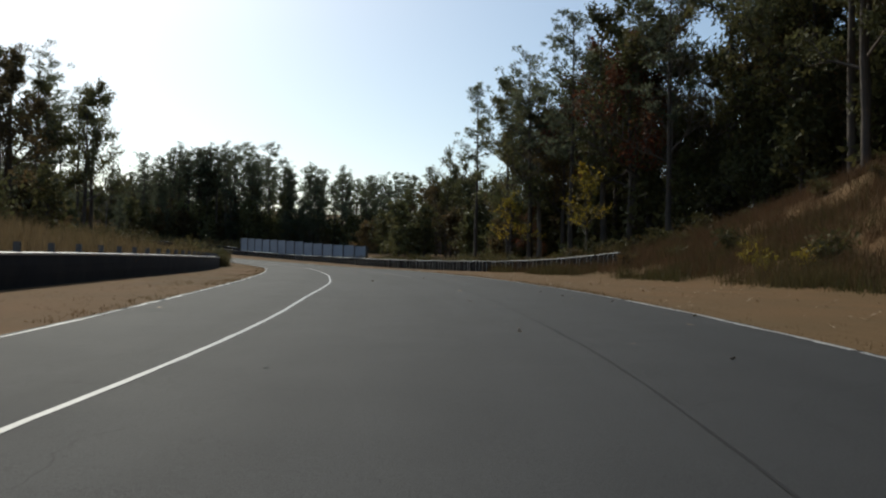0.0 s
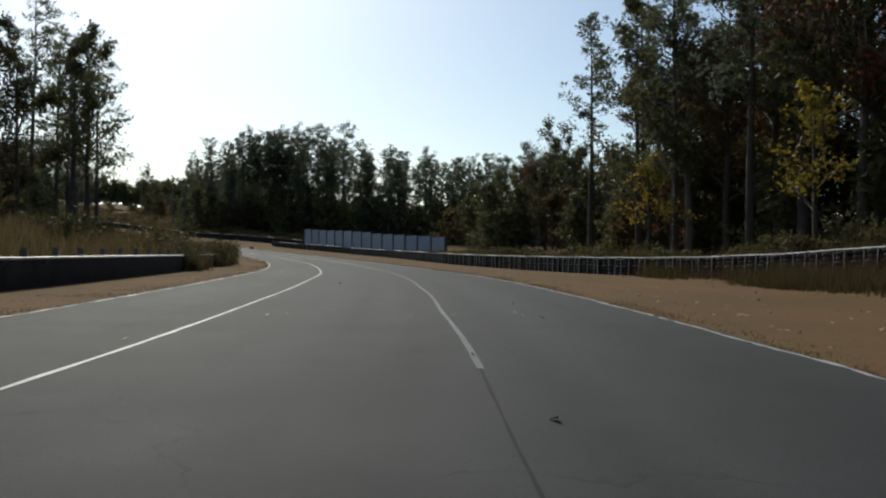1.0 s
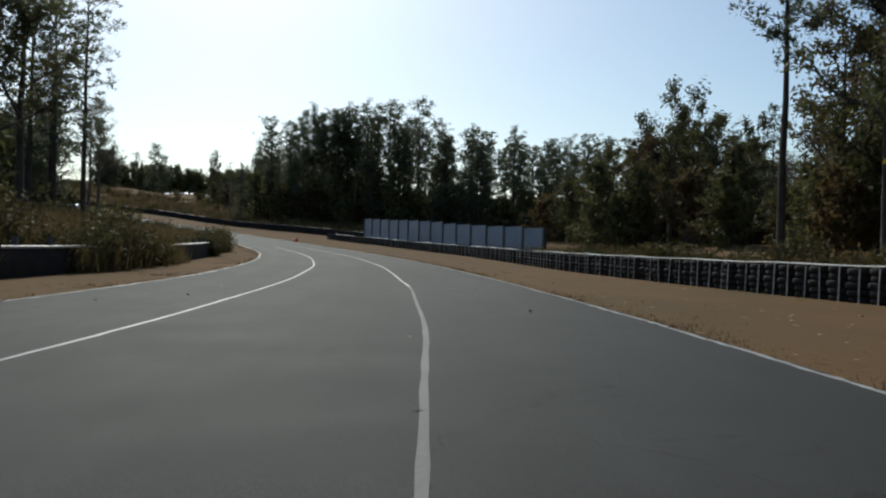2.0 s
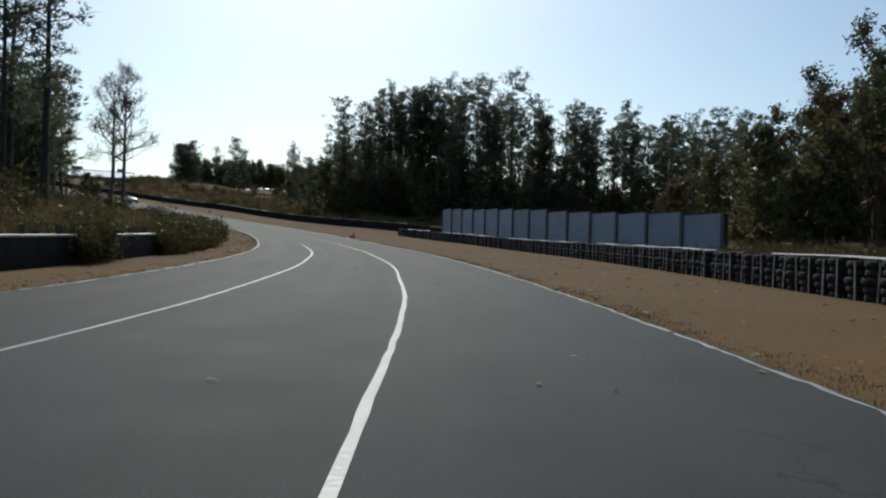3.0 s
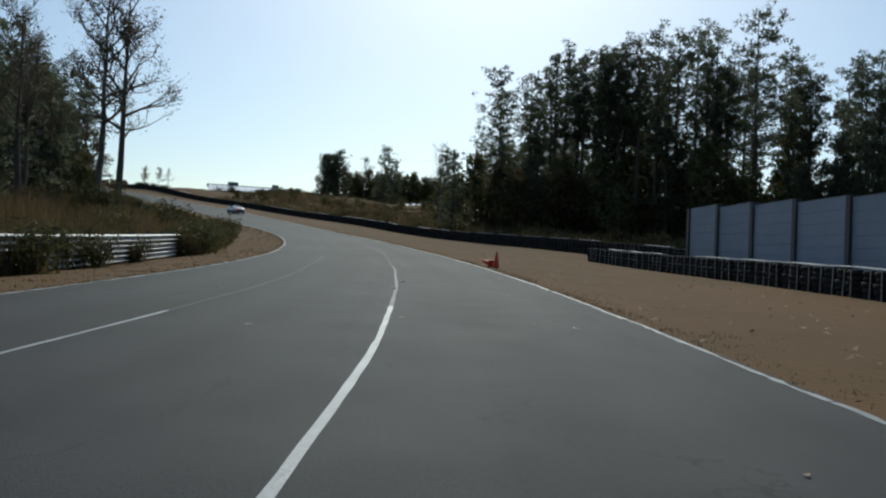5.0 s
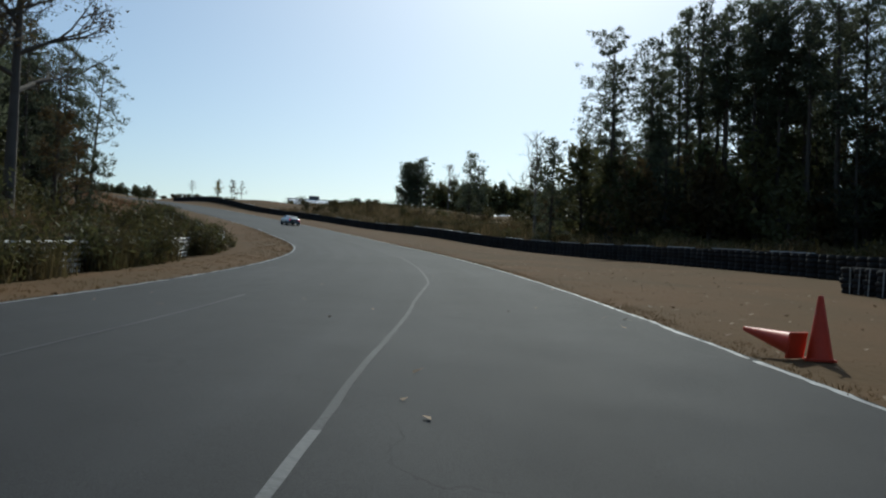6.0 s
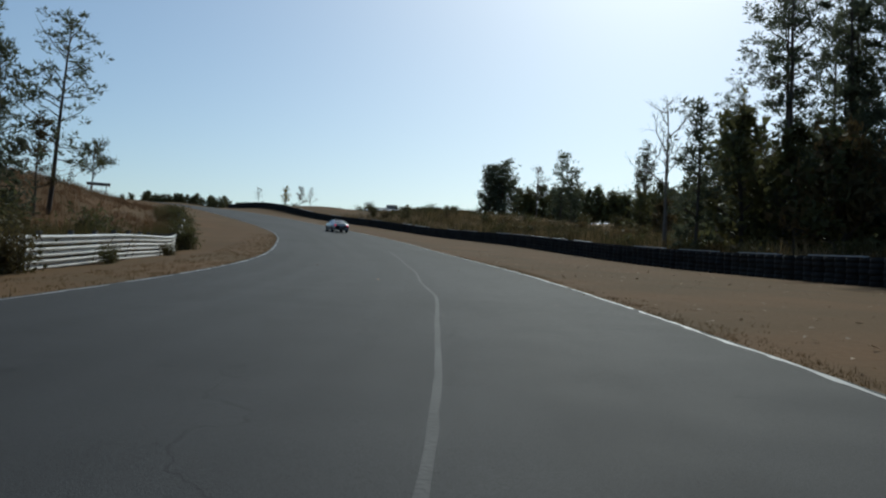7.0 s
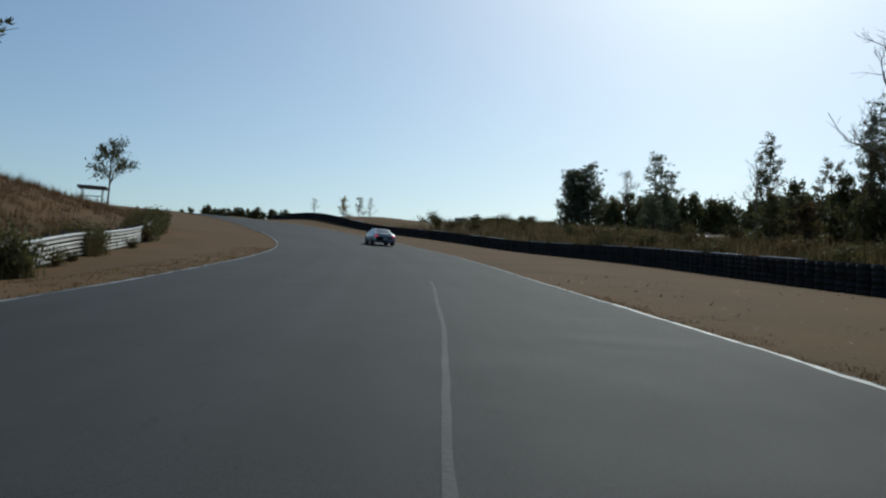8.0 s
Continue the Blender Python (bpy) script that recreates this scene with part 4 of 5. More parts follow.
RAIL_POST = box_mesh("post", (0.10, 0.14, 1.15), POST, (0, 0, 0.45))
LEFT_LINE = [(10, 8.4), (50, 8.3), (66, 8.3), (80, 7.7), (96, 7.0), (115, 7.2), (130, 7.5), (150, 7.7), (172, 8.9), (188, 8.5), (208, 10), (216, 11.3), (240, 13.6), (250, 14.2)]
row = along(LEFT_LINE, 0.95)
for i in range(0, len(row) - 4, 4):
    seg = [(x, y, z, h) for x, y, z, h in row[i:i + 5]]
    x, y, z, h = seg[0]
    s_here = float(station([x], [y])[0][0])
    early = s_here < 102
    ob = thing("guardrail", "steel guardrail faced with dark rubber belting, pale along the top" if early else "white triple steel guardrail on dark posts among shrubs", "guardrail", pose(x, y, z, 0, 0, 0), "guardrails")
    loc = [(a - x, b - y, c - z, g) for a, b, c, g in seg]
    for lift in (() if early else (0.17, 0.48, 0.79)):
        part("rail", w_beam(loc, lift, WHITE_RAIL), ob)
    for a, b, c, g in (loc[0], loc[2]):
        part("post", RAIL_POST, ob, "", pose(a + (-0.09) * math.sin(radians(g)), b + 0.09 * math.cos(radians(g)), c, 0, 0, g))
    if early:
        v = []
        for a, b, c, g in loc:
            nx, ny = math.sin(radians(g)), -math.cos(radians(g))
            for o, u in ((0.10, 0.0), (0.13, 0.3), (0.13, 0.5), (0.10, 0.74), (0.08, 0.74), (0.08, 0.0)):
                v.append((a + nx * o, b + ny * o, c + u - 0.02 * (u == 0)))
        f = [(a * 6 + b, a * 6 + (b + 1) % 6, a * 6 + 6 + (b + 1) % 6, a * 6 + 6 + b) for a in range(4) for b in range(6)]
        part("belting", mesh("belting", np.array(v), f + [(5, 4, 3, 2, 1, 0), (24, 25, 26, 27, 28, 29)], RUBBER), ob, "dark rubber belting")
        v = [(a + math.sin(radians(g)) * o, b - math.cos(radians(g)) * o, c + u) for a, b, c, g in loc for o, u in ((0.13, 0.73), (0.14, 0.78), (-0.02, 0.80), (-0.02, 0.73))]
        f = [(a * 4 + b, a * 4 + (b + 1) % 4, a * 4 + 4 + (b + 1) % 4, a * 4 + 4 + b) for a in range(4) for b in range(4)]
        part("capping", mesh("capping", np.array(v), f + [(3, 2, 1, 0), (16, 17, 18, 19)], WHITE_RAIL), ob, "pale capping strip")

# ---------------------------------------------------------------- sound barrier
WALL_R, WALL_L = np.array((-10.5, 112.9)), np.array((-39.65, 151.0))
PANELS = 14
step = (WALL_L - WALL_R) / PANELS
width = float(np.hypot(*step))
heading = math.degrees(math.atan2(step[1], step[0]))
barrier = thing("sound_barrier", "blue grey panelled sound barrier between dark steel posts", "barrier", pose(WALL_R[0], WALL_R[1], 0, 0, 0, heading))


def ribbed_panel(w, h, mat):
    """A wall panel with shallow grooves pressed across it and a capping at the top."""
    n, prof = 8, []
    for k in range(n):
        a, b = h * k / n, h * (k + 1) / n
        prof += [(0.05, a + 0.012), (0.05, b - 0.012), (0.036, b - 0.004), (0.036, b + 0.004)]
    prof = prof[:-2] + [(0.05, h), (0.07, h + 0.005), (0.07, h + 0.05)]
    ring = [(y, z) for y, z in prof] + [(-y, z) for y, z in prof[::-1]]
    m = len(ring)
    v = [(x, y, z) for x in (0, w) for y, z in ring]
    return mesh("panel", v, [(k, (k + 1) % m, m + (k + 1) % m, m + k) for k in range(m)] + [tuple(range(m - 1, -1, -1)), tuple(range(m, 2 * m))], mat)


HIGH = 3.35
PANEL_MESH, POST_MESH = ribbed_panel(width - 0.26, HIGH, PANEL), Heap()
box_heap(POST_MESH, (0.24, 0.05, HIGH + 0.5), (0, -0.12, HIGH / 2 - 0.2))
box_heap(POST_MESH, (0.24, 0.05, HIGH + 0.5), (0, 0.12, HIGH / 2 - 0.2))
box_heap(POST_MESH, (0.05, 0.20, HIGH + 0.5), (0, 0, HIGH / 2 - 0.2))
POST_MESH = POST_MESH.mesh("post", POST)
groups = [0, 0, 1, 1, 1, 1, 2, 2, 2, 2, 3, 3, 3, 3]
starts = {0: 0, 1: 2, 2: 6, 3: 10}
tops = []
for k in range(PANELS):
    step_up = k - starts[groups[k]]
    tops.append((0.94, 1.26, 2.07, 2.70)[groups[k]] - 0.07 + (0.20 if groups[k] == 0 else 0.175) * step_up)
    part("panel", PANEL_MESH, barrier, "", pose(k * width + 0.13, 0, tops[-1] - HIGH))
for k in range(PANELS + 1):
    t = max(tops[max(k - 1, 0)], tops[min(k, PANELS - 1)])
    part("post", POST_MESH, barrier, "", pose(k * width, 0, t - HIGH - 0.02))

# ---------------------------------------------------------------- cones
CONE = [(0.17, 0.03), (0.165, 0.05), (0.035, 0.86), (0.03, 0.88), (0.0, 0.88)]


def cone(m):
    ob = thing("traffic_cone", "tall red orange plastic traffic cone beside the track", "traffic cone", m, "cones")
    part("body", mesh("body", *lathe(CONE, 20), ORANGE, True), ob)
    part("base", box_mesh("base", (0.36, 0.36, 0.03), ORANGE, (0, 0, 0.018)), ob)
    return ob


cx, cy = -43.85, 138.25
SMALLER = Matrix.Diagonal((0.73, 0.73, 0.73, 1))
cone(pose(cx, cy, float(ground_height([cx], [cy])[0]), 0, 0, 25) @ SMALLER)
fx, fy = -44.02, 138.12
fallen = cone(pose(fx, fy, float(ground_height([fx], [fy])[0]) + 0.142, 79, 0, 250) @ SMALLER)
tagged(fallen, "red orange traffic cone lying on its side")

# ---------------------------------------------------------------- weeds, shrubs and grass
def tufts(name, label, count, region, blades, high, wide, mat, seed, lean=0.35, spread=0.22, category="weeds"):
    """Tall weeds or grass in clumps over a stretch: region gives arrays of x, y for a random generator and a number."""
    g = np.random.default_rng(seed)
    x, y = region(g, count)
    n = len(x)
    size = g.uniform(high[0], high[1], n) * g.uniform(0.7, 1.0, n)
    bx = np.repeat(x, blades) + g.normal(0, spread, n * blades)
    by = np.repeat(y, blades) + g.normal(0, spread, n * blades)
    h = np.repeat(size, blades) * g.uniform(0.45, 1.15, n * blades)
    bz = ground_height(bx, by) - 0.03
    a = g.uniform(0, 2 * math.pi, n * blades)
    l = np.abs(g.normal(0, lean, n * blades)) * h
    base = np.c_[bx, by, bz]
    tip = base + np.c_[np.cos(a) * l, np.sin(a) * l, h]
    w = g.uniform(wide[0], wide[1], n * blades)[:, None]
    b = g.uniform(0, 2 * math.pi, n * blades)
    hp = Heap()
    hp.blades(base, tip, np.c_[np.cos(b), np.sin(b), np.zeros_like(b)] * w)
    return tagged(new(name, hp.mesh(name, mat)), label, category, kind="stuff")


def strip(s0, s1, d0, d1, power=1.0, patchy=0.0):
    """A region between two distances along the road and two to its left, denser towards d0."""
    def take(g, n):
        s, u = g.uniform(s0, s1, n * 3), g.uniform(0, 1, n * 3) ** power
        d = (d0(s) if callable(d0) else d0) * (1 - u) + (d1(s) if callable(d1) else d1) * u
        i = np.interp(s, ROAD_S, np.arange(len(ROAD_S)))
        k = np.arange(len(ROAD))
        x = np.interp(i, k, ROAD[:, 0]) + np.interp(i, k, LEFT[:, 0]) * d
        y = np.interp(i, k, ROAD[:, 1]) + np.interp(i, k, LEFT[:, 1]) * d
        keep = (np.sin(x * 0.31 + 2 * np.sin(y * 0.17)) * np.cos(y * 0.27 + 1.1 * np.sin(x * 0.2)) + g.normal(0, 0.4, n * 3)) > patchy
        keep &= (x + 190) ** 2 + (y - 236) ** 2 > 15**2
        keep &= (x + 162) ** 2 + (y - 300) ** 2 > 27**2
        return x[keep][:n], y[keep][:n]
    return take


def rail_at(s):
    return np.interp(s, [k[0] for k in LEFT_LINE], [k[1] for k in LEFT_LINE])


def wall_at(s):
    return np.interp(s, [k[0] for k in WALL_A], [k[1] for k in WALL_A])


WEED_GREEN = material("olive green weeds", (0.085, 0.080, 0.028), 0.85, second=(0.13, 0.095, 0.04), scale=0.3, fine=4, bump=0, spread=0.3, translucent=0.3, patch=0.3)
WEED_RUST = material("rusty brown dead weeds", (0.19, 0.105, 0.055), 0.9, second=(0.11, 0.07, 0.035), scale=0.2, fine=4, bump=0, spread=0.3, translucent=0.25, patch=0.3)

tufts("tall_weeds", "tall straw coloured weeds behind the guardrail", 4200, strip(20, 172, lambda s: rail_at(s) + 0.8, lambda s: rail_at(s) + 15, 1.5, -0.3), 20, (0.9, 2.0), (0.010, 0.030), STRAW, 1)
tufts("green_weeds", "olive green weeds behind the guardrail", 3000, strip(40, 215, lambda s: rail_at(s) + 0.6, lambda s: rail_at(s) + 9, 1.7, -0.1), 18, (0.7, 1.7), (0.012, 0.035), WEED_GREEN, 2)
tufts("rusty_weeds", "rusty brown weeds on the inner slope", 3200, strip(165, 270, lambda s: rail_at(s) + 0.6, lambda s: rail_at(s) + 30, 1.0, -0.4), 14, (0.4, 1.1), (0.010, 0.030), WEED_RUST, 3)
tufts("bank_weeds", "brown and straw weeds covering the earth bank", 4600, strip(2, 62, -13.5, -34, 0.9, -0.4), 32, (0.4, 1.3), (0.006, 0.016), WEED_RUST, 4, 0.5, 0.3)
tufts("bank_weeds_green", "olive weeds at the foot of the earth bank", 1500, strip(5, 60, -13, -24, 1.6, 0.0), 26, (0.4, 1.1), (0.007, 0.018), WEED_GREEN, 5, 0.5, 0.3)
tufts("verge_weeds", "straw weeds behind the tyre wall", 2600, strip(50, 118, lambda s: wall_at(s) - 1.2, lambda s: wall_at(s) - 16, 1.3, -0.2), 16, (0.4, 1.3), (0.010, 0.030), WEED_RUST, 6)
tufts("verge_weeds_green", "olive weeds behind the tyre wall", 2200, strip(50, 130, lambda s: wall_at(s) - 1.0, lambda s: wall_at(s) - 13, 1.3, 0.0), 16, (0.5, 1.5), (0.012, 0.034), WEED_GREEN, 7)
tufts("field_weeds", "straw and olive scrub on the open slope", 6500, strip(176, 335, -21, -95, 1.2, -0.2), 14, (0.7, 1.9), (0.020, 0.055), STRAW, 8, spread=0.5)
tufts("field_weeds_green", "olive scrub on the open slope", 5200, strip(165, 335, -21, -100, 1.2, -0.1), 14, (0.8, 2.2), (0.025, 0.065), WEED_GREEN, 9, spread=0.6)
tufts("wood_floor_weeds", "dark weeds along the foot of the wood", 2600, lambda g, n: (g.uniform(-60, 44, n), g.uniform(186, 203, n)), 14, (0.6, 1.8), (0.020, 0.055), WEED_GREEN, 10, spread=0.5)
RAIL_GRASS = material("tall olive grass", (0.098, 0.088, 0.036), 0.85, second=(0.17, 0.12, 0.06), scale=0.35, fine=4, bump=0, spread=0.3, translucent=0.35, patch=0.25)
for seed, (s0, s1, n) in enumerate(((63.4, 69.6, 90), (73.6, 86.0, 190), (103.4, 121.0, 300), (127.9, 130.0, 34), (132.6, 134.4, 30), (147.5, 159, 150), (160.5, 171.4, 170), (174.6, 178.2, 70), (207, 209.2, 36), (217.3, 219.3, 26), (239.5, 250, 90))):
    tufts("tall_grass", "tall olive and straw grass clumped round the guardrail", n, strip(s0, s1, lambda s: rail_at(s) - 0.55, lambda s: rail_at(s) + 1.6, 0.8, -9), 55, (0.9, 1.55), (0.008, 0.022), RAIL_GRASS, 40 + seed, 0.22, 0.22, "grass")
# short turf blades along both edges of the asphalt
GRASS = material("short dry grass blades", (0.17, 0.10, 0.05), 0.9, second=(0.11, 0.08, 0.035), scale=0.4, fine=6, bump=0, spread=0.2, translucent=0.4, patch=0.3)
HALF = lambda s: np.interp(s, ROAD_S, ROAD[:, 3])
tufts("edge_grass_right", "short dry grass at the edge of the asphalt", 3600, strip(0, 205, lambda s: -HALF(s) + 0.03, lambda s: -HALF(s) - 4.5, 1.8, -0.7), 7, (0.03, 0.07), (0.003, 0.007), GRASS, 11, 0.5, 0.06, "grass")
tufts("edge_grass_left", "short dry grass at the edge of the asphalt", 5500, strip(10, 230, lambda s: HALF(s) - 0.03, lambda s: HALF(s) + 2.6, 1.5, -0.7), 7, (0.03, 0.09), (0.004, 0.009), GRASS, 12, 0.5, 0.06, "grass")

tufts("grass_fringe", "tufts of dark dry grass hanging over the asphalt edge", 3400, strip(0, 205, lambda s: -HALF(s) - 0.02, lambda s: -HALF(s) - 0.5, 1.4, -0.3), 6, (0.03, 0.08), (0.003, 0.007), GRASS, 13, 0.7, 0.07, "grass")


def litter(name, label, count, region, size, seed, lift):
    """Curled fallen leaves lying about."""
    g = np.random.default_rng(seed)
    x, y = region(g, count)
    n = len(x)
    s, d, z, w = station(x, y)
    z = np.where(np.abs(d) < w, z, ground_height(x, y)) + lift
    a = g.uniform(0, 2 * math.pi, n)
    r = g.uniform(size[0], size[1], n)[:, None]
    hp = Heap()
    al = np.c_[np.cos(a), np.sin(a), g.normal(0, 0.25, n)]
    ac = np.c_[-np.sin(a), np.cos(a), g.normal(0, 0.25, n)]
    hp.cards(np.c_[x, y, z + r[:, 0] * 0.15], al * r, ac * r * 0.7)
    return tagged(new(name, hp.mesh(name, LITTER)), label, "fallen leaves", kind="stuff")


litter("fallen_leaves", "dry fallen leaves scattered on the turf", 2200, strip(0, 215, lambda s: -HALF(s), lambda s: -HALF(s) - 11, 1.0, -0.6), (0.05, 0.11), 21, 0.02)
litter("leaves_on_track", "dry leaves and grit lying on the asphalt", 260, strip(2, 190, lambda s: -HALF(s), lambda s: HALF(s), 1.6, -0.6), (0.035, 0.09), 22, 0.006)

SHRUBS = Kinds("shrub", "leafy olive shrub growing against the guardrail", "shrub", "shrubs",
               [bush(71, 1.5, 0.75, 1100, BUSH, 0.15, 14), bush(72, 1.8, 0.65, 1100, BUSH, 0.15, 14), bush(73, 1.25, 0.75, 950, BUSH, 0.15, 14), bush(74, 1.6, 0.75, 1050, LEAF_GREEN, 0.15, 14)])
shrub_rng = np.random.default_rng(31)
for s0, s1, gap, big in ((64, 69, 1.1, 1.0), (74, 82, 1.1, 1.05), (95.6, 98.2, 0.7, 1.05), (103.6, 120.4, 1.15, 1.0), (128.9, 129.6, 0.6, 0.95), (132.9, 134.2, 0.7, 0.9), (135.6, 138.0, 0.7, 0.85), (141.5, 142.2, 0.8, 0.8),
                         (148, 158, 1.1, 0.95), (160.8, 171.0, 1.0, 1.0), (175.0, 178.0, 0.5, 1.0), (180.8, 181.6, 0.5, 0.9), (207.4, 208.8, 0.6, 1.0), (217.6, 219.0, 0.7, 0.9), (232.5, 235, 0.8, 0.9), (239.5, 251, 0.8, 0.95)):
    for s in np.arange(s0, s1, gap):
        d = float(rail_at(s)) - shrub_rng.uniform(-0.3, 0.40)
        x, y, z, h = place(s, d)
        SHRUBS.put(x, y, big * shrub_rng.uniform(0.7, 1.1), shrub_rng.uniform(0, 360))
for s, k in ((187.0, 0.4), (198.0, 0.45), (212.5, 0.4), (214.6, 0.35), (125.5, 0.35), (226.0, 0.4)):
    x, y, z, h = place(s, float(rail_at(s)) - 0.4)
    SHRUBS.put(x, y, k, 40 * s)
for k in range(56):
    s = shrub_rng.uniform(60, 222)
    x, y, z, h = place(s, float(rail_at(s)) + shrub_rng.uniform(2, 14))
    SHRUBS.put(x, y, shrub_rng.uniform(0.9, 1.7), shrub_rng.uniform(0, 360))
SCRUB = Kinds("scrub_bush", "olive and brown scrub bush on rough ground", "bush", "scrub bushes", [bush(81, 1.8, 1.1, 460, BUSH, 0.28), bush(82, 1.5, 1.2, 460, LEAF_BROWN, 0.28), bush(83, 2.2, 1.0, 460, BUSH, 0.28)])
for k in range(60):
    s = shrub_rng.uniform(50, 92)
    x, y, z, h = place(s, float(wall_at(s)) - shrub_rng.uniform(2.0, 13))
    SCRUB.put(x, y, shrub_rng.uniform(0.5, 1.1), shrub_rng.uniform(0, 360))
for k in range(52):
    x, y, z, h = place(shrub_rng.uniform(188, 250), -shrub_rng.uniform(21, 33))
    if (x + 190) ** 2 + (y - 236) ** 2 > 300:
        SCRUB.put(x, y, shrub_rng.uniform(0.7, 1.05), shrub_rng.uniform(0, 360))
for k in range(60):
    x, y, z, h = place(shrub_rng.uniform(172, 330), -shrub_rng.uniform(26, 80))
    SCRUB.put(x, y, shrub_rng.uniform(0.7, 1.5), shrub_rng.uniform(0, 360))
for k in range(40):
    x, y, z, h = place(shrub_rng.uniform(8, 60), -shrub_rng.uniform(14, 30))
    SCRUB.put(x, y, shrub_rng.uniform(0.4, 0.8), shrub_rng.uniform(0, 360))
for k in range(46):
    u = shrub_rng.random()
    SCRUB.put(-172 - 38 * u + shrub_rng.normal(0, 3), 241 + 48 * u + shrub_rng.normal(0, 3), shrub_rng.uniform(0.6, 1.15), shrub_rng.uniform(0, 360))
for k in range(34):
    s = shrub_rng.uniform(88, 126)
    x, y, z, h = place(s, float(wall_at(s)) - (1.6 + shrub_rng.uniform(0, 5.0 if s < 107 else 0.6)))
    SCRUB.put(x, y, shrub_rng.uniform(0.35, 0.8) * (1 if s < 107 else 0.4), shrub_rng.uniform(0, 360))
for k in range(16):
    SCRUB.put(-130 - 22 * k / 15 + shrub_rng.normal(0, 2), 250 + 17 * k / 15 + shrub_rng.normal(0, 3), shrub_rng.uniform(0.5, 0.8), shrub_rng.uniform(0, 360))
GOLD = Kinds("yellow_bush", "low weedy bush with yellow leaves on the bank", "bush", "yellow bushes", [bush(91, 1.1, 0.6, 300, LEAF_YELLOW, 0.14)])
for x, y in ((14.8, 33.0), (15.2, 28.5), (14.2, 30.0), (16.0, 36.0)):
    GOLD.put(x, y, 0.9, 50 * x)
# hedge-like thicket along the crest
hedge = []
for k in range(42):
    u = k / 41
    hedge.append((-386 + 16 * u + shrub_rng.normal(0, 2.5), 279 + 32 * u + shrub_rng.normal(0, 0.8), shrub_rng.uniform(0.62, 0.80) * (1.1 - 0.25 * u), shrub_rng.uniform(0, 360)))
for k in range(30):
    u = k / 29
    SCRUB.put(-257 + 14 * u + shrub_rng.normal(0, 1.5), 252 + 16 * u + shrub_rng.normal(0, 1.0), shrub_rng.uniform(0.5, 0.9), shrub_rng.uniform(0, 360))
for k in range(16):
    u = k / 15
    hedge.append((-384 - 14 * u + shrub_rng.normal(0, 2), 276 - 40 * u + shrub_rng.normal(0, 2.0), shrub_rng.uniform(0.35, 0.8), shrub_rng.uniform(0, 360)))
thicket("crest_thicket", "dark hedge-like line of trees on the crest", "thicket", UNDER.grown, hedge)
# dark wood far up the slope
dark = []
for k in range(76):
    u = (k + shrub_rng.random()) / 76
    dark.append((-224 + 94 * u, 334 + 26 * u + shrub_rng.uniform(0, 9), shrub_rng.uniform(1.28, 1.5), shrub_rng.uniform(0, 360)))
thicket("distant_wood", "continuous dark wood far up the slope", "wood", UNDER.grown, dark)

# ---------------------------------------------------------------- cars
def loft(sections, mat, name="body"):
    """A shell through cross-sections: each is (y, half width low, half width at the belt, z low, z belt, z top, half width top)."""
    v, f, n = [], [], 18
    for y, wl, wb, zl, zb, zt, wt in sections:
        ring = [(wl * 0.9, zl), (wl, zl + 0.06), (wb, zl + (zb - zl) * 0.45), (wb * 0.995, zl + (zb - zl) * 0.8), (wb * 0.95, zb), (wt + (wb - wt) * 0.42, zb + (zt - zb) * 0.45), (wt + (wb - wt) * 0.12, zb + (zt - zb) * 0.85), (wt * 0.8, zt - 0.006), (wt * 0.3, zt)]
        for x, z in ring + [(-x, z) for x, z in ring[::-1]]:
            v.append((x, y, z))
    for i in range(len(sections) - 1):
        for k in range(n):
            f.append((i * n + k, i * n + (k + 1) % n, (i + 1) * n + (k + 1) % n, (i + 1) * n + k))
    f += [tuple(range(n)), tuple(range((len(sections) - 1) * n + n - 1, (len(sections) - 1) * n - 1, -1))]
    return mesh(name, np.array(v), f, mat, True)


def wheel_parts(ob, x, y, r, w):
    hub = part("wheel", mesh("wheel", *lathe([(r * 0.62, -w / 2), (r * 0.94, -w / 2), (r, -w / 3), (r, w / 3), (r * 0.94, w / 2), (r * 0.62, w / 2)], 22), RUBBER, True), ob, "black tyre", pose(x, y, r, 0, 90, 0))
    hp = Heap()
    hp.add(*lathe([(r * 0.64, -w / 2.1), (r * 0.60, -w / 2.1), (r * 0.58, 0), (r * 0.60, w / 2.1), (r * 0.64, w / 2.1)], 20))
    for k in range(5):
        a = 2 * math.pi * k / 5
        box_heap(hp, (r * 0.56, r * 0.16, w * 0.5), (math.cos(a) * r * 0.32, math.sin(a) * r * 0.32, 0), math.degrees(a))
    part("rim", hp.mesh("rim", ALLOY), hub, "alloy rim")


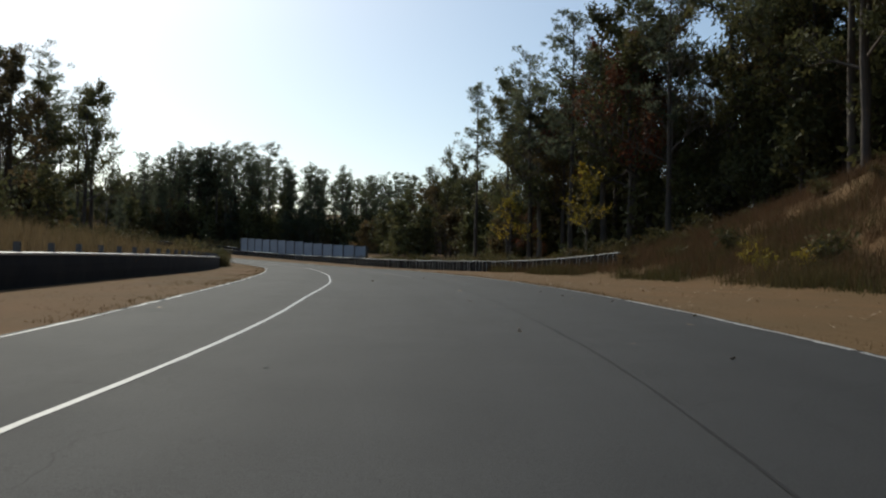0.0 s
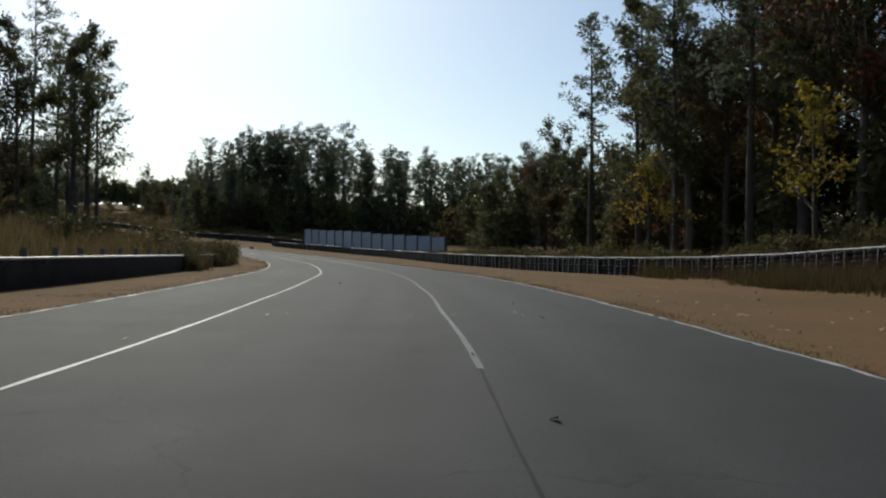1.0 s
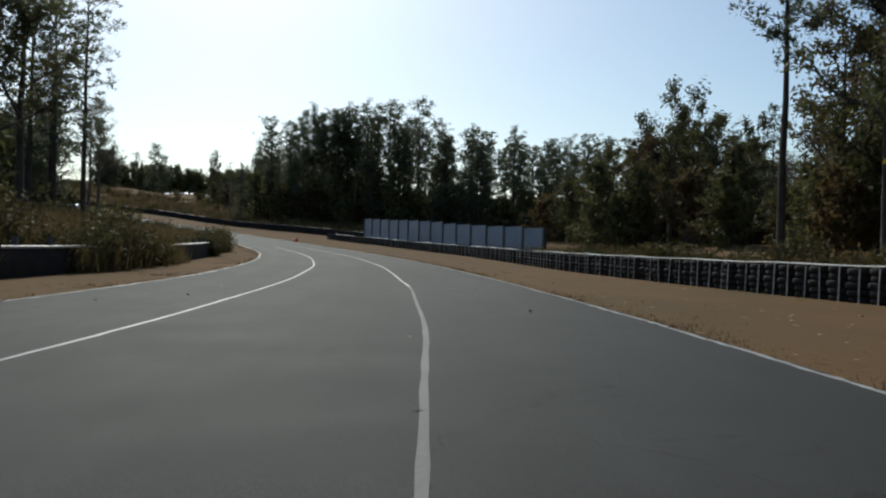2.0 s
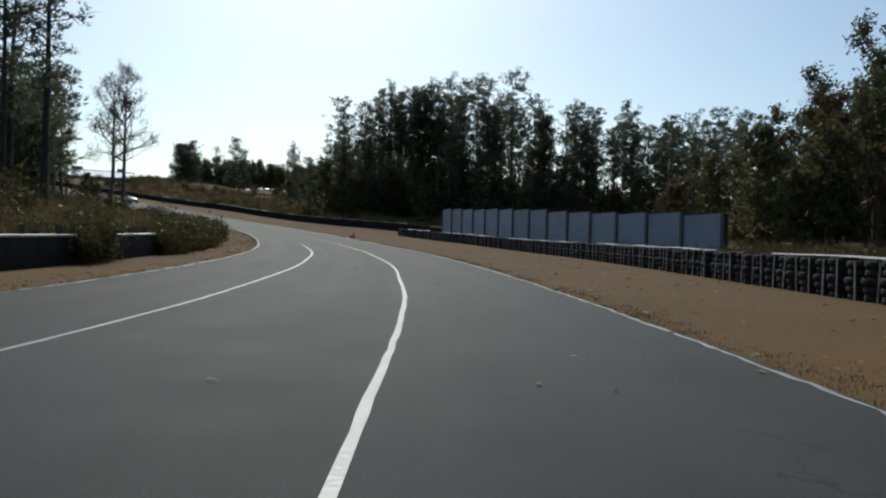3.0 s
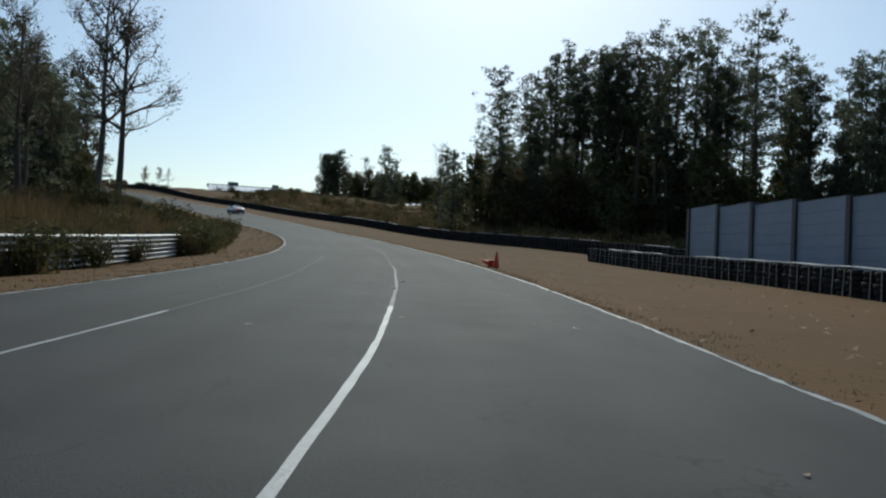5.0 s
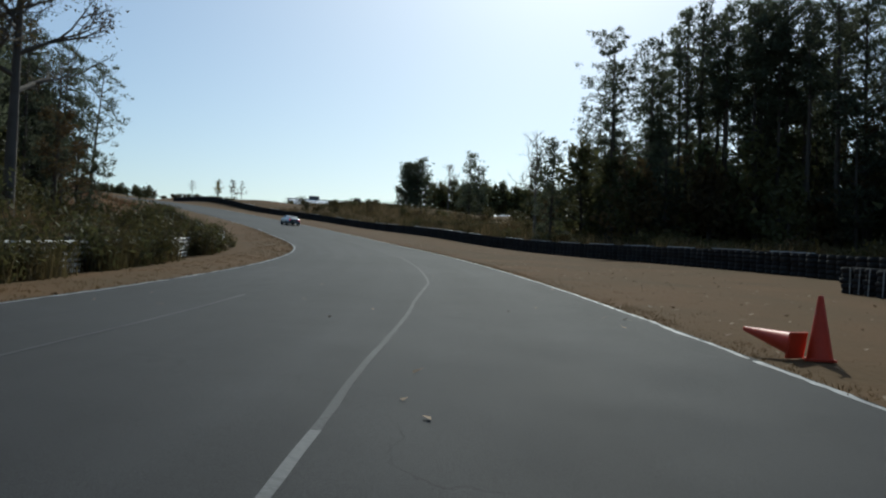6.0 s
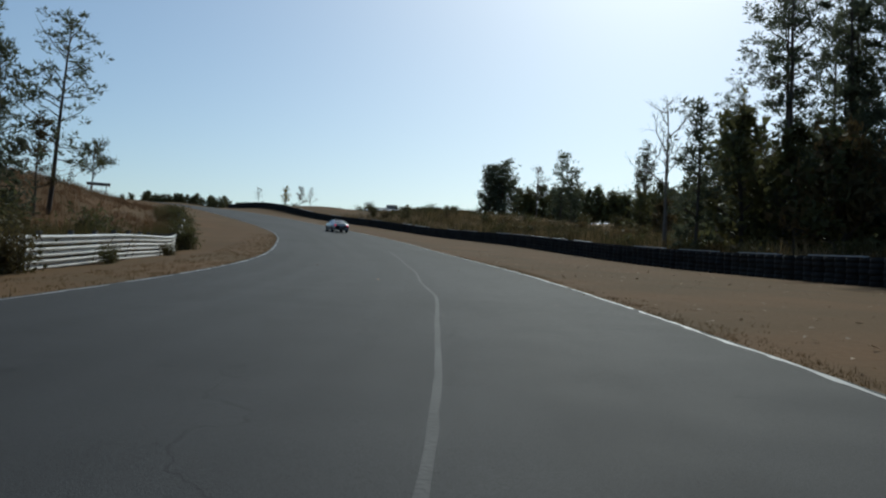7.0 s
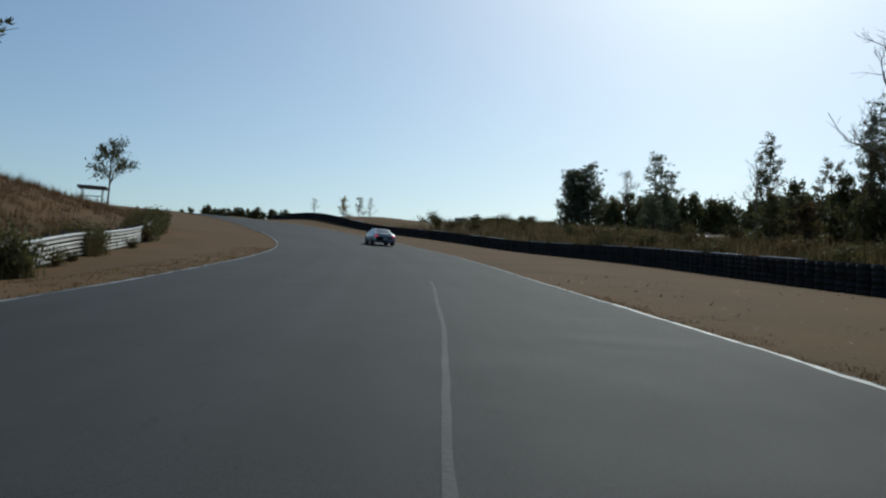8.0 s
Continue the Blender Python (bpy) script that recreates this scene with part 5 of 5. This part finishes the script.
def coupe(m):
    """A low rear-engined coupe seen from behind; it faces +y."""
    ob = thing("sports_coupe", "silver grey sports coupe with lit red brake lamps on the track", "car", m)
    part("body", loft([(-2.20, 0.62, 0.66, 0.34, 0.62, 0.66, 0.50), (-2.15, 0.76, 0.80, 0.24, 0.70, 0.76, 0.60), (-1.95, 0.84, 0.88, 0.22, 0.80, 0.88, 0.62), (-1.45, 0.86, 0.91, 0.20, 0.86, 1.00, 0.60),
                       (-0.95, 0.85, 0.90, 0.19, 0.86, 1.14, 0.58), (-0.35, 0.84, 0.88, 0.18, 0.86, 1.28, 0.56), (0.25, 0.84, 0.87, 0.18, 0.86, 1.29, 0.55), (0.75, 0.84, 0.88, 0.18, 0.84, 1.10, 0.56),
                       (1.10, 0.84, 0.89, 0.18, 0.82, 0.90, 0.60), (1.60, 0.82, 0.88, 0.20, 0.76, 0.80, 0.55), (2.05, 0.72, 0.78, 0.24, 0.62, 0.66, 0.45), (2.22, 0.50, 0.56, 0.34, 0.52, 0.54, 0.35)], SILVER), ob)
    part("rear_window", mesh("rear_window", [(-0.52, -1.32, 1.045), (0.52, -1.32, 1.045), (0.46, -0.52, 1.262), (-0.46, -0.52, 1.262), (-0.2, -1.34, 1.06), (0.2, -1.34, 1.06), (0.2, -0.5, 1.285), (-0.2, -0.5, 1.285)],
                                [(0, 4, 7, 3), (4, 5, 6, 7), (5, 1, 2, 6)], GLASS), ob, "dark rear window")
    part("windscreen", mesh("windscreen", [(-0.60, 1.08, 0.93), (0.60, 1.08, 0.93), (0.46, 0.42, 1.27), (-0.46, 0.42, 1.27)], [(0, 1, 2, 3)], GLASS), ob, "dark windscreen")
    for sx in (-1, 1):
        part("side_window", mesh("side_window", [(sx * 0.835, -0.75, 0.90), (sx * 0.835, 0.75, 0.90), (sx * 0.62, 0.35, 1.23), (sx * 0.62, -0.45, 1.23)], [(0, 1, 2, 3)], GLASS), ob, "dark side window")
        hp = Heap()
        box_heap(hp, (0.30, 0.06, 0.13), (sx * 0.60, -2.14, 0.70), -sx * 12)
        part("tail_lamp", hp.mesh("tail_lamp", LAMP_RED), ob, "lit red tail lamp")
        hp = Heap()
        box_heap(hp, (0.16, 0.09, 0.10), (sx * 0.98, 0.62, 0.93))
        box_heap(hp, (0.12, 0.04, 0.03), (sx * 0.90, 0.64, 0.90))
        part("door_mirror", hp.mesh("door_mirror", SILVER), ob)
        part("exhaust", mesh("exhaust", *lathe([(0.035, -0.08), (0.045, -0.08), (0.045, 0.08), (0.035, 0.08)], 12), ALLOY, True), ob, "", pose(sx * 0.42, -2.16, 0.28, 90, 0, 0))
        for y, r in ((-1.32, 0.33), (1.28, 0.32)):
            wheel_parts(ob, sx * 0.78, y, r, 0.26)
    hp = Heap()
    box_heap(hp, (1.30, 0.24, 0.035), (0, -1.98, 0.98))
    for sx in (-0.4, 0.4):
        box_heap(hp, (0.05, 0.16, 0.12), (sx, -1.96, 0.92))
    part("spoiler", hp.mesh("spoiler", SILVER), ob)
    part("rear_bumper_trim", box_mesh("rear_bumper_trim", (1.30, 0.10, 0.14), BLACK, (0, -2.15, 0.33)), ob, "black lower trim")
    part("number_plate", box_mesh("number_plate", (0.34, 0.015, 0.16), STEEL, (0, -2.215, 0.52)), ob, "plain pale plate")
    return ob


x, y, z, h = place(247.0, -2.7)
coupe(pose(x, y, float(np.interp(247.0, ROAD_S, ROAD[:, 2])) + 0.01, 4.5, 0, h - 90))


def saloon(mat, label, m):
    ob = thing("parked_car", label, "car", m, "parked cars")
    part("body", loft([(-2.2, 0.70, 0.78, 0.32, 0.82, 0.86, 0.6), (-2.0, 0.82, 0.88, 0.24, 0.92, 0.98, 0.62), (-1.5, 0.84, 0.90, 0.22, 0.94, 1.10, 0.60), (-0.9, 0.84, 0.90, 0.2, 0.92, 1.42, 0.58), (0.3, 0.84, 0.90, 0.2, 0.90, 1.44, 0.58),
                       (1.0, 0.84, 0.90, 0.2, 0.88, 1.00, 0.62), (1.9, 0.82, 0.87, 0.24, 0.78, 0.84, 0.60), (2.2, 0.66, 0.74, 0.34, 0.66, 0.70, 0.5)], mat), ob)
    part("windscreen", mesh("windscreen", [(-0.62, 1.0, 1.03), (0.62, 1.0, 1.03), (0.50, 0.40, 1.42), (-0.50, 0.40, 1.42)], [(0, 1, 2, 3)], GLASS), ob, "dark windscreen")
    part("rear_window", mesh("rear_window", [(-0.60, -1.48, 1.14), (0.60, -1.48, 1.14), (0.50, -0.95, 1.43), (-0.50, -0.95, 1.43)], [(0, 1, 2, 3)], GLASS), ob, "dark rear window")
    for sx in (-1, 1):
        for wy in (-1.35, 1.35):
            part("wheel", TYRE, ob, "black wheel", pose(sx * 0.68, wy, 0.32, 0, sx * 90, 0))
    return ob


lot = np.random.default_rng(41)
kinds = [saloon(CARS[i], l, pose(0, 0, -500)) for i, l in enumerate(("white saloon parked in a row on the grass", "dark saloon parked in a row on the grass", "light silver saloon parked in a row"))]
slots = [i for i in range(11) if i not in (2, 8)]
used = set()
for i in slots:
    u = i / 10
    x, y = -167 - 28 * u, 323.6 - 0.8 * u
    m = pose(x, y, float(ground_height([x], [y])[0]) + 0.02, 0, 0, 205 + lot.normal(0, 4))
    k = (0, 2, 0, 1, 0, 2, 0, 0, 1, 2, 0)[i]
    if k not in used:
        kinds[k].matrix_basis = m
        used.add(k)
    else:
        copy_thing(kinds[k], m)


# ---------------------------------------------------------------- far buildings and the stand on the knoll
def far_building(m):
    ob = thing("long_building", "long low building with a white metal roof on the hill", "building", m)
    part("wall", box_mesh("wall", (44, 16, 4.0), CLADDING, (0, 0, 2.0)), ob, "dark cladding")
    hp = Heap()
    v = np.array([(-23, -26, 1.2), (23, -26, 1.2), (23, 0, 5.6), (-23, 0, 5.6), (-23, -26, 1.0), (23, -26, 1.0), (23, 0, 5.3), (-23, 0, 5.3)])
    hp.add(v, [(0, 1, 2, 3), (7, 6, 5, 4), (0, 4, 5, 1), (1, 5, 6, 2), (2, 6, 7, 3), (3, 7, 4, 0)])
    for k in range(24):
        box_heap(hp, (0.08, 0.08, 0.08), (-22.5 + 45 * k / 23, 0, 5.62))
    part("roof", hp.mesh("roof", ROOFING), ob, "white sloping metal roof")
    part("parapet", box_mesh("parapet", (48, 5, 1.6), CLADDING, (0, 3.0, 5.2)), ob, "dark parapet")
    for x, w in ((-9, 6.0), (16, 3.6)):
        part("roof_unit", box_mesh("roof_unit", (w, 4, 1.8), CLADDING, (x, 3.0, 6.8)), ob, "dark roof housing")
    return ob


bx, by = -292.7, 350.2
far_building(pose(bx, by, 27.8, 0, 0, 50) @ Matrix.Diagonal((0.75, 0.55, 0.82, 1)))


def lookout(m):
    ob = thing("marshal_stand", "small open timber stand with a flat dark roof on the knoll", "stand", m)
    for x in (-1.5, 1.5):
        for y in (-0.9, 0.9):
            part("post", box_mesh("post", (0.12, 0.12, 2.6), TIMBER, (0, 0, 1.2)), ob, "", pose(x, y, 0))
    part("roof", box_mesh("roof", (4.4, 2.8, 0.28), POST, (0, 0, 2.6)), ob, "flat dark roof")
    part("deck", box_mesh("deck", (3.4, 2.2, 0.14), TIMBER, (0, 0, 0.5)), ob)
    part("rail", box_mesh("rail", (3.2, 0.08, 0.10), TIMBER, (0, -0.95, 1.4)), ob)
    return ob


lx, ly = -160.7, 183.6
lookout(pose(lx, ly, float(ground_height([lx], [ly])[0]) - 0.05, 0, 0, 70) @ Matrix.Diagonal((0.64, 0.64, 0.8, 1)))
